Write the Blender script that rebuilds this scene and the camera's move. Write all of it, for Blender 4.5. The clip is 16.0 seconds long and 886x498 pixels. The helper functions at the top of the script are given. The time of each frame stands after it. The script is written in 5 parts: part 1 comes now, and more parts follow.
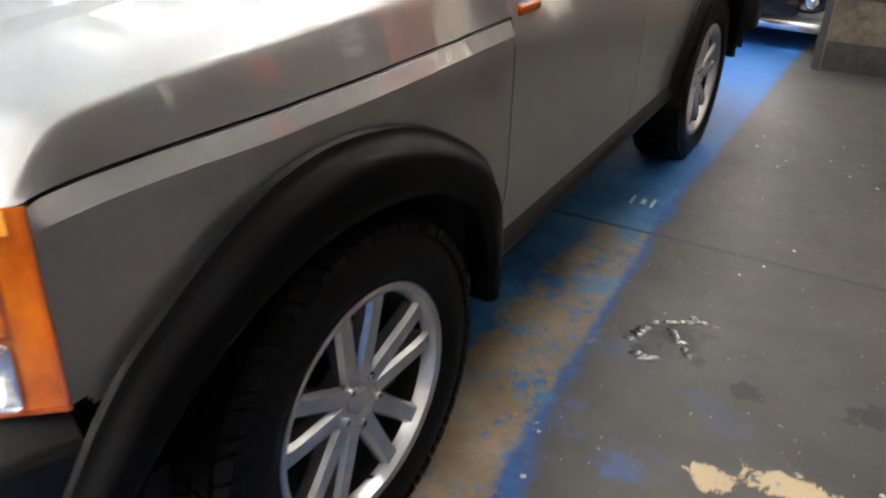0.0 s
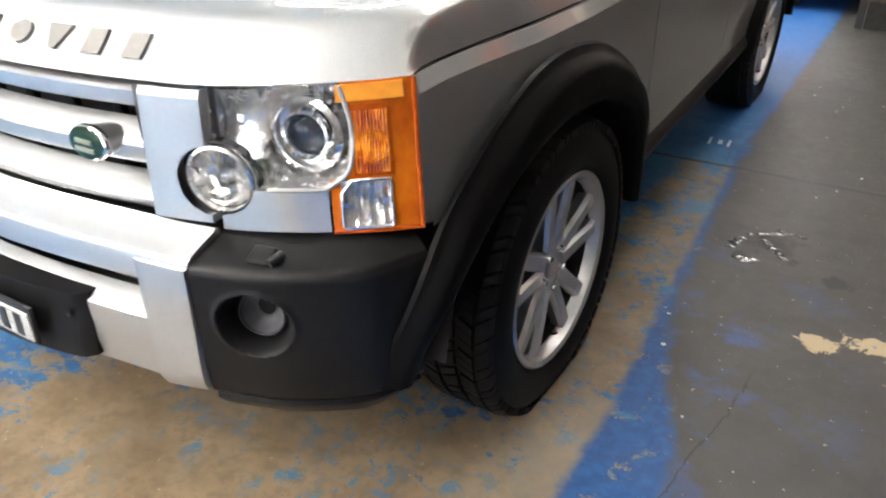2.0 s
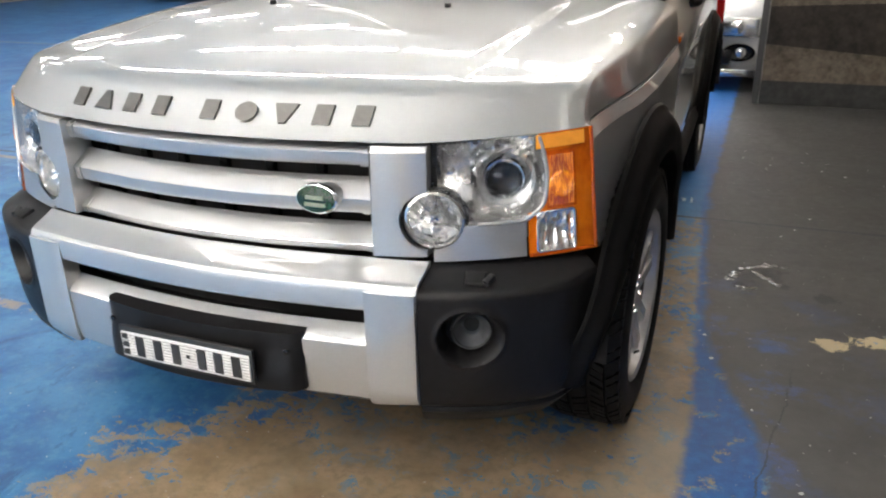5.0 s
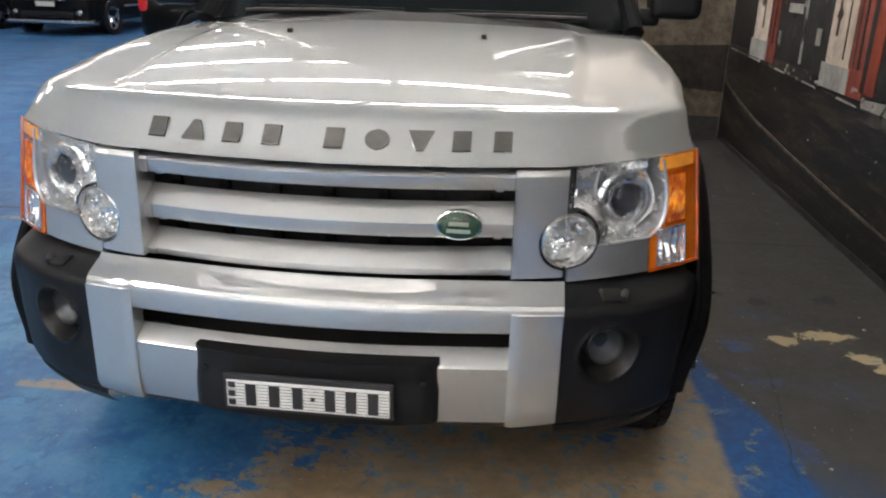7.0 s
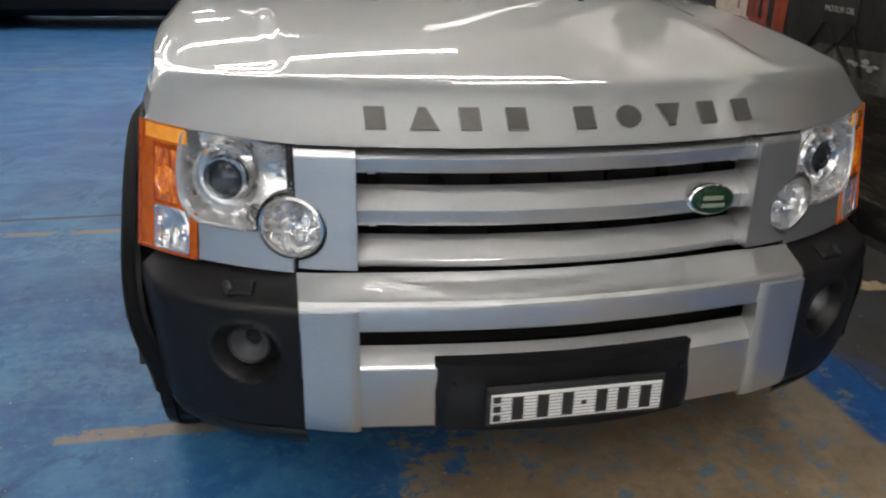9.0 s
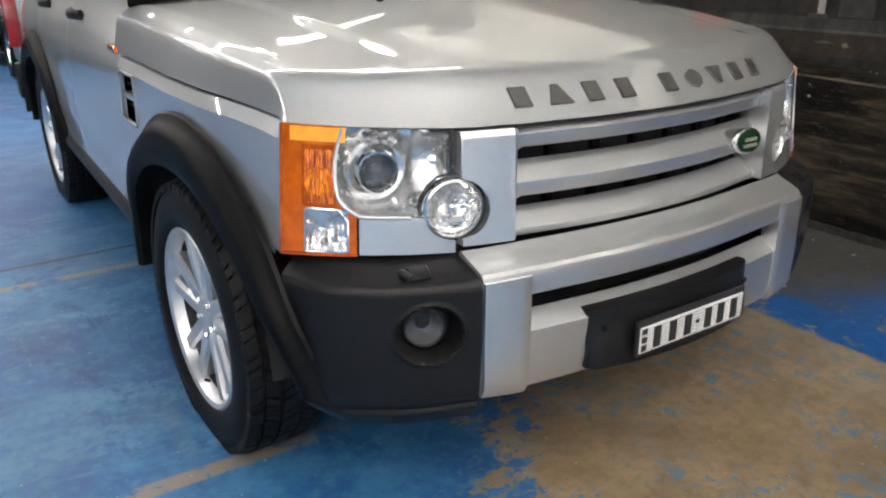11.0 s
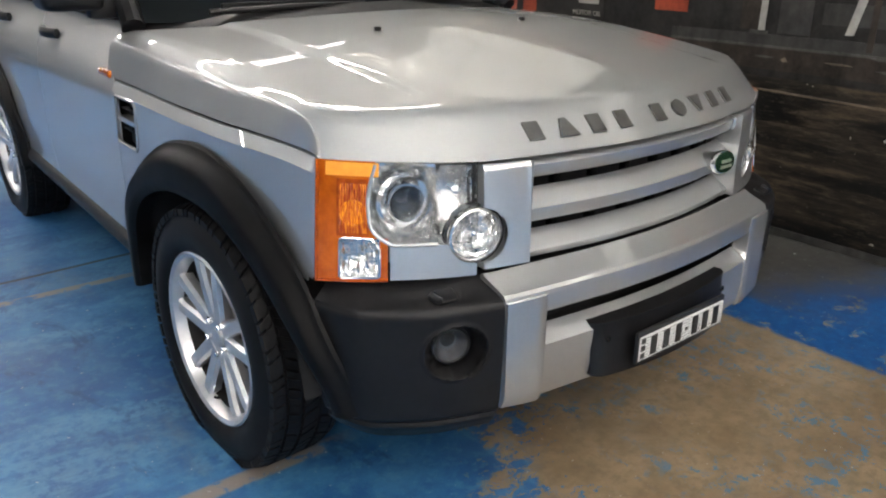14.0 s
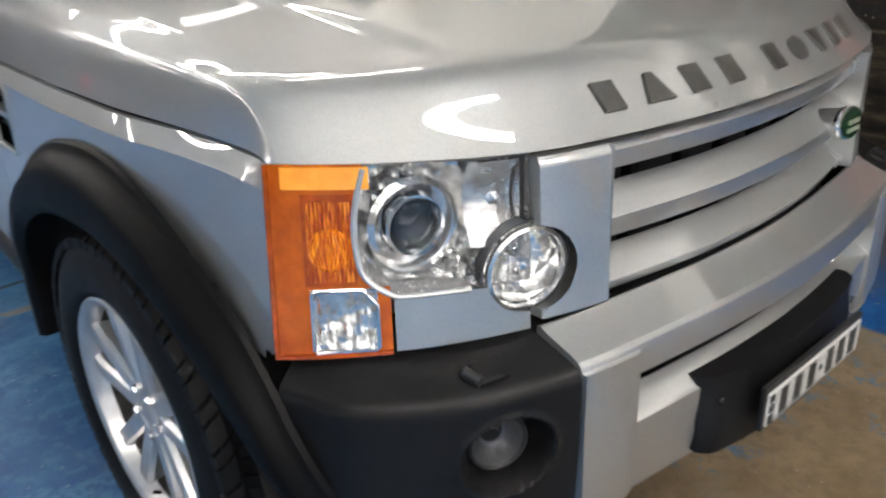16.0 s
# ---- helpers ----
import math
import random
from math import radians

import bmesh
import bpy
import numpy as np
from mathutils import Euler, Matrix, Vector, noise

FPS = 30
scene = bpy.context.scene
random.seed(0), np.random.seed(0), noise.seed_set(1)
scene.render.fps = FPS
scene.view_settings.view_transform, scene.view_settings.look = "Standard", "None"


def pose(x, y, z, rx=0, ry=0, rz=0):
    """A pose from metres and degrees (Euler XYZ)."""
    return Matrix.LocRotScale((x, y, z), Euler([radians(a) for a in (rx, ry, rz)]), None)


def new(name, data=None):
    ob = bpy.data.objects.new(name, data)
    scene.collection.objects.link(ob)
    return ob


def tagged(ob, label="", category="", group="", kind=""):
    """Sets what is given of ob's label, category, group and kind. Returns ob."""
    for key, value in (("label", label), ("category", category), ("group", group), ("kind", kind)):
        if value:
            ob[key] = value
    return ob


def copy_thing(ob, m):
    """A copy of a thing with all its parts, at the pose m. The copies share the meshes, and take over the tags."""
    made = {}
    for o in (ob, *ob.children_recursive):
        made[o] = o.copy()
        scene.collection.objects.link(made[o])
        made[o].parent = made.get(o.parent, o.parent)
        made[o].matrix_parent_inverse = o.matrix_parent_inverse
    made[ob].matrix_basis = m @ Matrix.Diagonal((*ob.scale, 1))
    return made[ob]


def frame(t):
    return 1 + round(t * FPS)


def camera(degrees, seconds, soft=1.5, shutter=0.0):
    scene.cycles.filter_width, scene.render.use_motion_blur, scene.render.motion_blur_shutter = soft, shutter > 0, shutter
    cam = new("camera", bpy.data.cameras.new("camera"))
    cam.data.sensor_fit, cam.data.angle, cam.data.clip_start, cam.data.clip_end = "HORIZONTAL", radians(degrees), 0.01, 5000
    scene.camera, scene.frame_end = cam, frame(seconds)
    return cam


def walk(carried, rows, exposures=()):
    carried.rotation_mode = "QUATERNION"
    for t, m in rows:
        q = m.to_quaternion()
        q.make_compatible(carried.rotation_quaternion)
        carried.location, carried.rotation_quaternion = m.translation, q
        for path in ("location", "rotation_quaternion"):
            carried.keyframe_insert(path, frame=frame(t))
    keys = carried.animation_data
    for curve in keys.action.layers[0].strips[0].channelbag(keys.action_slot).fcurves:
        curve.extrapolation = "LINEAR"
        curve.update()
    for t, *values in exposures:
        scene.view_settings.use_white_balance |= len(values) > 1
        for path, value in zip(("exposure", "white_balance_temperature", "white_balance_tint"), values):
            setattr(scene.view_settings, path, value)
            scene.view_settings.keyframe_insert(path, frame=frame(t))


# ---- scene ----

cam = camera(58.85, 16.0, soft=2.1, shutter=0.5)
ROWS = [
    (0.0, 1.707, -0.988, 1.411, 61.92, -1.19, 31.03),
    (0.5, 1.621, -1.224, 1.383, 61.76, -1.41, 27.55),
    (1.0, 1.549, -1.422, 1.379, 61.96, -1.69, 25.51),
    (1.5, 1.567, -1.518, 1.388, 59.71, -0.50, 28.85),
    (2.0, 1.589, -1.623, 1.407, 60.87, -0.01, 31.32),
    (2.5, 1.635, -1.701, 1.436, 61.47, 0.01, 32.48),
    (3.0, 1.677, -1.801, 1.449, 62.40, 0.61, 32.65),
    (3.5, 1.582, -1.935, 1.449, 63.12, 0.52, 30.22),
    (4.0, 1.454, -2.019, 1.438, 65.05, 1.00, 27.82),
    (6.5, 0.683, -2.437, 1.400, 70.06, -0.96, 10.34),
    (7.0, 0.453, -2.438, 1.398, 70.48, -1.42, 6.44),
    (7.5, 0.213, -2.421, 1.389, 70.86, -1.62, 2.32),
    (8.0, -0.033, -2.389, 1.391, 70.80, -1.57, -1.92),
    (8.5, -0.317, -2.319, 1.388, 70.14, -1.51, -6.99),
    (9.0, -0.566, -2.241, 1.392, 67.80, -1.21, -11.28),
    (9.5, -0.828, -2.192, 1.331, 67.41, -0.37, -17.29),
    (10.0, -1.092, -2.110, 1.290, 69.72, 0.26, -24.09),
    (12.5, -1.685, -2.019, 1.447, 67.39, -0.38, -38.73),
    (13.0, -1.691, -2.012, 1.451, 67.96, -0.36, -38.83),
    (13.5, -1.696, -2.001, 1.449, 68.63, -0.38, -39.01),
    (14.0, -1.703, -1.992, 1.452, 68.75, -0.40, -39.10),
    (14.5, -1.704, -1.969, 1.442, 68.60, -0.39, -39.03),
    (15.0, -1.639, -1.862, 1.445, 67.94, 0.08, -38.39),
    (15.5, -1.508, -1.688, 1.417, 67.07, 1.17, -39.19),
    (16.0, -1.334, -1.418, 1.320, 65.95, 2.26, -41.98),
]

EXPOSURES = [(0.0, 1.70), (1.5, 1.60), (2.5, 1.46), (4.0, 1.31), (6.5, 0.56), (8.0, 0.32), (9.0, 0.07), (9.5, 0.06), (10.0, 0.26), (12.5, 0.72), (14.0, 0.53), (15.0, 0.53), (16.0, 0.44)]
TUBE_POWER = 28.5
LIGHT_ROWS = (-7.6, -6.3, -5.0, -3.7, -2.4, 3.6, 5.6, 7.6, 10.0, 13.0, 18.0)
LIGHT_COLS = (-12.0, -8.5, -5.0, -3.4, -1.8, -0.2, 1.2)
DOOR_X0, DOOR_X1, DOOR_H, DAY_POWER = -7.0, 1.0, 3.6, 0.65

walk(cam, [(t, pose(x, y, z, rx, ry, rz)) for t, x, y, z, rx, ry, rz in ROWS],
     exposures=EXPOSURES)

# ---- world and exposure ----
world = bpy.data.worlds.new("world")
scene.world = world
world.use_nodes = True
wbg = world.node_tree.nodes["Background"]
wbg.inputs[0].default_value = (0.9, 0.95, 1.0, 1)
wbg.inputs[1].default_value = 0.02


# ---- material helpers ----
class Nodes:
    """A small builder for node trees."""

    def __init__(self, name):
        self.mat = bpy.data.materials.new(name)
        self.mat.use_nodes = True
        self.tree = self.mat.node_tree
        self.bsdf = self.tree.nodes["Principled BSDF"]

    def add(self, kind, operation="", use_clamp=False, interpolation_type="", data_type=""):
        n = self.tree.nodes.new(kind)
        if operation:
            n.operation = operation
        if use_clamp:
            n.use_clamp = True
        if interpolation_type:
            n.interpolation_type = interpolation_type
        if data_type:
            n.data_type = data_type
        return n

    def link(self, a, b):
        self.tree.links.new(a, b)

    def put(self, socket, value):
        if isinstance(value, bpy.types.NodeSocket):
            self.link(value, socket)
        else:
            socket.default_value = value

    def math(self, op, a, b=0.0, clamp=False):
        n = self.add("ShaderNodeMath", operation=op, use_clamp=clamp)
        self.put(n.inputs[0], a)
        self.put(n.inputs[1], b)
        return n.outputs[0]

    def coords(self, generated=False):
        return self.add("ShaderNodeTexCoord").outputs["Object"]

    def split(self, vec):
        n = self.add("ShaderNodeSeparateXYZ")
        self.link(vec, n.inputs[0])
        return n.outputs

    def noise(self, scale, detail=4.0, rough=0.55, vec=None, stretch=None, distort=0.0):
        n = self.add("ShaderNodeTexNoise")
        n.inputs["Scale"].default_value = scale
        n.inputs["Detail"].default_value = detail
        n.inputs["Roughness"].default_value = rough
        n.inputs["Distortion"].default_value = distort
        vec = vec or self.coords()
        if stretch:
            m = self.add("ShaderNodeVectorMath", operation="MULTIPLY")
            self.link(vec, m.inputs[0])
            m.inputs[1].default_value = stretch
            vec = m.outputs[0]
        self.link(vec, n.inputs["Vector"])
        return n.outputs["Fac"]

    def step(self, value, lo, hi):
        n = self.add("ShaderNodeMapRange", interpolation_type="SMOOTHSTEP")
        self.put(n.inputs["Value"], value)
        n.inputs["From Min"].default_value, n.inputs["From Max"].default_value = lo, hi
        return n.outputs["Result"]

    def mix(self, fac, a, b):
        n = self.add("ShaderNodeMix", data_type="RGBA")
        self.put(n.inputs["Factor"], fac)
        for s, v in ((n.inputs[6], a), (n.inputs[7], b)):
            if isinstance(v, bpy.types.NodeSocket):
                self.link(v, s)
            else:
                s.default_value = (*v, 1)
        return n.outputs[2]

    def bump(self, height, strength=0.3, distance=0.01):
        n = self.add("ShaderNodeBump")
        n.inputs["Strength"].default_value = strength
        n.inputs["Distance"].default_value = distance
        self.link(height, n.inputs["Height"])
        self.link(n.outputs[0], self.bsdf.inputs["Normal"])

    def set(self, **values):
        for k, v in values.items():
            s = self.bsdf.inputs[k.replace("_", " ")]
            if isinstance(v, bpy.types.NodeSocket):
                self.link(v, s)
            elif isinstance(v, tuple) and len(v) == 3:
                s.default_value = (*v, 1)
            else:
                s.default_value = v
        return self.mat


def plain(name, colour, rough=0.5, metal=0.0, coat=0.0, grain=30.0, vary=0.12, bump=0.0, spec=0.5):
    """A surface with a fine and a coarse variation of its colour."""
    n = Nodes(name)
    fac = n.math("ADD", n.math("MULTIPLY", n.noise(grain), 0.6), n.math("MULTIPLY", n.noise(grain * 0.13), 0.4))
    dark = tuple(c * (1 - vary) for c in colour)
    light = tuple(min(1, c * (1 + vary)) for c in colour)
    col = n.mix(n.step(fac, 0.3, 0.7), dark, light)
    n.set(Base_Color=col, Metallic=metal, Coat_Weight=coat, Coat_Roughness=0.04, Specular_IOR_Level=spec)
    n.set(Roughness=n.math("ADD", rough - 0.06, n.math("MULTIPLY", n.noise(grain * 0.5), 0.12)))
    if bump:
        n.bump(n.noise(grain * 4, 3), bump, 0.002)
    return n.mat


def emitter(name, colour, strength):
    n = Nodes(name)
    return n.set(Base_Color=colour, Emission_Color=colour, Emission_Strength=strength, Roughness=0.4)


# ---- materials ----
def paint_silver():
    n = Nodes("silver_paint")
    flake = n.noise(900, 2)
    dust = n.noise(7, 5, 0.6)
    col = n.mix(n.step(flake, 0.3, 0.7), (0.43, 0.437, 0.434), (0.57, 0.578, 0.575))
    col = n.mix(n.math("MULTIPLY", n.step(dust, 0.5, 0.8), 0.25), col, (0.52, 0.51, 0.48))
    return n.set(Base_Color=col, Metallic=1.0, Roughness=0.58, Coat_Weight=1.0, Coat_IOR=3.0,
                 Coat_Roughness=n.math("ADD", 0.012, n.math("MULTIPLY", n.step(dust, 0.55, 0.85), 0.05)))


SILVER = paint_silver()
BLACK_PLASTIC = plain("dark_grained_plastic", (0.0085, 0.0084, 0.0090), 0.42, grain=60, vary=0.2, bump=0.12, spec=0.23)
GLOSS_BLACK = plain("gloss_black", (0.012, 0.012, 0.013), 0.2, grain=40, vary=0.2)
DARK_VOID = plain("dark_underside", (0.010, 0.010, 0.011), 0.8, grain=20, vary=0.3)
RUBBER = plain("tyre_rubber", (0.0065, 0.0065, 0.0070), 0.55, grain=50, vary=0.3, bump=0.15, spec=0.18)
ALLOY = plain("alloy_silver", (0.62, 0.62, 0.63), 0.32, metal=0.75, coat=0.5, grain=35, vary=0.08)
CHROME = plain("chrome", (0.85, 0.86, 0.88), 0.1, metal=1.0, grain=20, vary=0.04)
LAMP_TUB = plain("lamp_tub", (0.74, 0.74, 0.73), 0.22, metal=0.7, grain=60, vary=0.1)
SATIN = plain("satin_reflector", (0.66, 0.66, 0.655), 0.26, metal=0.8, grain=90, vary=0.1)
REFLECTOR = plain("lamp_reflector", (0.90, 0.90, 0.89), 0.12, metal=0.93, grain=90, vary=0.1)
BRAKE = plain("brake_steel", (0.05, 0.048, 0.046), 0.5, metal=0.8, grain=30, vary=0.3)
LETTER = plain("badge_metal", (0.12, 0.118, 0.112), 0.35, metal=0.7, grain=60, vary=0.1)
EMBLEM_GREEN = plain("emblem_green", (0.008, 0.032, 0.014), 0.25, coat=0.35, grain=80, vary=0.2)
EMBLEM_GOLD = plain("emblem_gold", (0.32, 0.33, 0.26), 0.35, metal=0.4, grain=80, vary=0.1)
PLATE_WHITE = plain("plate_white", (0.72, 0.72, 0.70), 0.35, grain=50, vary=0.05)
PLATE_BLACK = plain("plate_black", (0.02, 0.02, 0.02), 0.4, grain=50, vary=0.1)


def glass(name, colour, rough=0.02, ior=1.45, trans=1.0):
    n = Nodes(name)
    return n.set(Base_Color=colour, Roughness=rough, IOR=ior, Transmission_Weight=trans)


CLEAR = glass("clear_lens", (0.97, 0.98, 0.99), 0.015, 1.15)
PROJECTOR = glass("projector_lens", (0.9, 0.93, 0.96), 0.01, 1.5)
TINTED = plain("dark_window_glass", (0.010, 0.012, 0.013), 0.05, grain=3, vary=0.2, spec=0.12)


def amber():
    n = Nodes("amber_lens")
    w = n.noise(25, 3)
    col = n.mix(n.step(w, 0.3, 0.7), (0.40, 0.072, 0.003), (0.58, 0.130, 0.005))
    col = n.mix(n.math("MULTIPLY", n.step(n.noise(9, 4, 0.6, stretch=(1, 1, 0.5)), 0.45, 0.65), 0.5), col, (0.78, 0.22, 0.010))
    n.bump(n.noise(70, 3, 0.6, stretch=(2.0, 2.0, 0.15)), 0.25, 0.004)
    return n.set(Base_Color=col, Roughness=0.10, Coat_Weight=1.0, Transmission_Weight=0.15, IOR=1.3)


AMBER = amber()
AMBER_DEEP = plain("deep_amber_lens", (0.36, 0.063, 0.003), 0.12, coat=1, grain=60, vary=0.3)
AMBER_PALE = plain("pale_amber_lens", (0.92, 0.36, 0.045), 0.15, coat=1, grain=40, vary=0.12)
FOG_GREY = plain("fog_lamp_grey", (0.075, 0.077, 0.082), 0.26, metal=0.5, grain=30, vary=0.2)
FOG_BOWL = plain("fog_lamp_bowl", (0.085, 0.089, 0.096), 0.30, metal=0.5, grain=60, vary=0.15)
LENS_BACK = plain("lens_back", (0.06, 0.062, 0.066), 0.22, metal=0.8, grain=30, vary=0.2)
CAP_GREY = plain("grey_plastic_cap", (0.014, 0.015, 0.017), 0.45, grain=60, vary=0.15)


def amber_ribs(name, low, high):
    n = Nodes(name)
    a = n.noise(110, 3, 0.5, stretch=(2.2, 2.2, 0.22))
    b = n.noise(22, 3, 0.6)
    col = n.mix(n.step(n.math("ADD", n.math("MULTIPLY", a, 0.7), n.math("MULTIPLY", b, 0.3)), 0.44, 0.60), low, high)
    return n.set(Base_Color=col, Roughness=0.15, Coat_Weight=1.0)


AMBER_RIBS = amber_ribs("ribbed_amber", (0.33, 0.050, 0.003), (0.72, 0.20, 0.008))
# brighter copy of the ribbed amber, with the bulb's glow in its colour
AMBER_GLOW = amber_ribs("bulb_glow_amber", (0.52, 0.105, 0.004), (0.95, 0.34, 0.010))
RED_LENS = plain("red_lens", (0.45, 0.01, 0.01), 0.15, coat=1, grain=40, vary=0.2)


# ---- mesh helpers ----
def part(name, bm, material, parent=None, label="", smooth=35):
    """Link a bmesh as one mesh object."""
    me = bpy.data.meshes.new(name)
    bmesh.ops.recalc_face_normals(bm, faces=bm.faces)
    bm.to_mesh(me)
    bm.free()
    for m in material if isinstance(material, (list, tuple)) else [material]:
        me.materials.append(m)
    if smooth:
        me.polygons.foreach_set("use_smooth", [True] * len(me.polygons))
        me.set_sharp_from_angle(angle=radians(smooth))
    ob = new(name, me)
    if parent:
        ob.parent = parent
    if label:
        ob["label"] = label
    return ob


def empty(name, m=None):
    ob = new(name)
    if m is not None:
        ob.matrix_basis = m
    return ob


def flip(bm):
    """Mirror a bmesh to the other side of the car."""
    bm = bm.copy()
    bmesh.ops.scale(bm, vec=(-1, 1, 1), verts=bm.verts)
    return bm


def both(name, bm, material, parent, label=""):
    a = part(name, flip(bm), material, parent, label)
    return part(name, bm, material, parent, label), a


def sheet(fn, us, vs, thick=0.0, bm=None):
    """A grid of fn(u, v); with a thickness, fn(u, v, d) also gives the back."""
    bm = bm or bmesh.new()
    layers = []
    for d in ([0.0, thick] if thick else [0.0]):
        layers.append([[bm.verts.new(fn(u, v, d) if thick else fn(u, v)) for v in vs] for u in us])
    for g in layers:
        for i in range(len(us) - 1):
            for j in range(len(vs) - 1):
                bm.faces.new((g[i][j], g[i + 1][j], g[i + 1][j + 1], g[i][j + 1]))
    if thick:
        a, b = layers
        rim = [(i, 0) for i in range(len(us))] + [(len(us) - 1, j) for j in range(1, len(vs))] + \
              [(i, len(vs) - 1) for i in range(len(us) - 2, -1, -1)] + [(0, j) for j in range(len(vs) - 2, 0, -1)]
        for k, (i, j) in enumerate(rim):
            i2, j2 = rim[(k + 1) % len(rim)]
            bm.faces.new((a[i][j], a[i2][j2], b[i2][j2], b[i][j]))
    return bm


def span(a, b, n):
    return [a + (b - a) * i / n for i in range(n + 1)]


def loft(rings, closed=True, caps=True, bm=None):
    """Skin a list of rings of points."""
    bm = bm or bmesh.new()
    g = [[bm.verts.new(p) for p in r] for r in rings]
    n = len(g[0])
    for a, b in zip(g, g[1:]):
        for k in range(n if closed else n - 1):
            bm.faces.new((a[k], a[(k + 1) % n], b[(k + 1) % n], b[k]))
    if caps and closed:
        bm.faces.new(g[0])
        bm.faces.new(g[-1])
    return bm


def box(x0, x1, y0, y1, z0, z1, r=0.0, bm=None, seg=2):
    bm = bm or bmesh.new()
    new_verts = bmesh.ops.create_cube(bm, size=1)["verts"]
    bmesh.ops.scale(bm, vec=(x1 - x0, y1 - y0, z1 - z0), verts=new_verts)
    bmesh.ops.translate(bm, vec=((x0 + x1) / 2, (y0 + y1) / 2, (z0 + z1) / 2), verts=new_verts)
    if r:
        edges = list({e for v in new_verts for e in v.link_edges})
        bmesh.ops.bevel(bm, geom=edges, offset=r, segments=seg, affect="EDGES", profile=0.6)
    return bm


def lathe(profile, n, m=None, bm=None, closed=False):
    """Turn (radius, along) round the x axis."""
    bm = bm or bmesh.new()
    m = m or Matrix()
    rings = []
    for k in range(n):
        a = 2 * math.pi * k / n
        rings.append([bm.verts.new(m @ Vector((x, r * math.cos(a), r * math.sin(a)))) for r, x in profile])
    cnt = len(profile)
    for k in range(n):
        a, b = rings[k], rings[(k + 1) % n]
        for i in range(cnt if closed else cnt - 1):
            bm.faces.new((a[i], a[(i + 1) % cnt], b[(i + 1) % cnt], b[i]))
    return bm


def tube(points, r, n=8, bm=None, taper=None):
    """A round bar along points."""
    pts = [Vector(p) for p in points]
    rings = []
    for i, p in enumerate(pts):
        d = (pts[min(i + 1, len(pts) - 1)] - pts[max(i - 1, 0)]).normalized()
        a = d.orthogonal().normalized() if i == 0 else (a - d * a.dot(d)).normalized()
        b = d.cross(a)
        rr = r * (taper[i] if taper else 1)
        rings.append([p + (a * math.cos(t) + b * math.sin(t)) * rr for t in (2 * math.pi * k / n for k in range(n))])
    return loft(rings, bm=bm)


def plate(outline, place, thick, bm=None):
    """A flat or bent plate: outline of (u, v), place(u, v, d)."""
    bm = bm or bmesh.new()
    a = [bm.verts.new(place(u, v, 0.0)) for u, v in outline]
    b = [bm.verts.new(place(u, v, thick)) for u, v in outline]
    n = len(outline)
    bm.faces.new(a)
    bm.faces.new(b)
    for k in range(n):
        bm.faces.new((a[k], a[(k + 1) % n], b[(k + 1) % n], b[k]))
    return bm


def curve_at(table, x):
    """Smooth interpolation in a short table of (x, y)."""
    if x <= table[0][0]:
        return table[0][1]
    for i in range(len(table) - 1):
        (x0, y0), (x1, y1) = table[i], table[i + 1]
        if x <= x1:
            m0 = (y1 - table[i - 1][1]) / (x1 - table[i - 1][0]) if i else (y1 - y0) / (x1 - x0)
            m1 = (table[i + 2][1] - y0) / (table[i + 2][0] - x0) if i + 2 < len(table) else (y1 - y0) / (x1 - x0)
            h = x1 - x0
            t = (x - x0) / h
            return (2 * t**3 - 3 * t**2 + 1) * y0 + (t**3 - 2 * t**2 + t) * h * m0 + (3 * t**2 - 2 * t**3) * y1 + (t**3 - t**2) * h * m1
    return table[-1][1]


def smooth(x, a, b):
    t = max(0.0, min(1.0, (x - a) / (b - a)))
    return t * t * (3 - 2 * t)


# ---- the hall ----
WALL_X, BACK_Y, PIER_X = 2.2, 5.0, 1.15
CEIL = 4.6


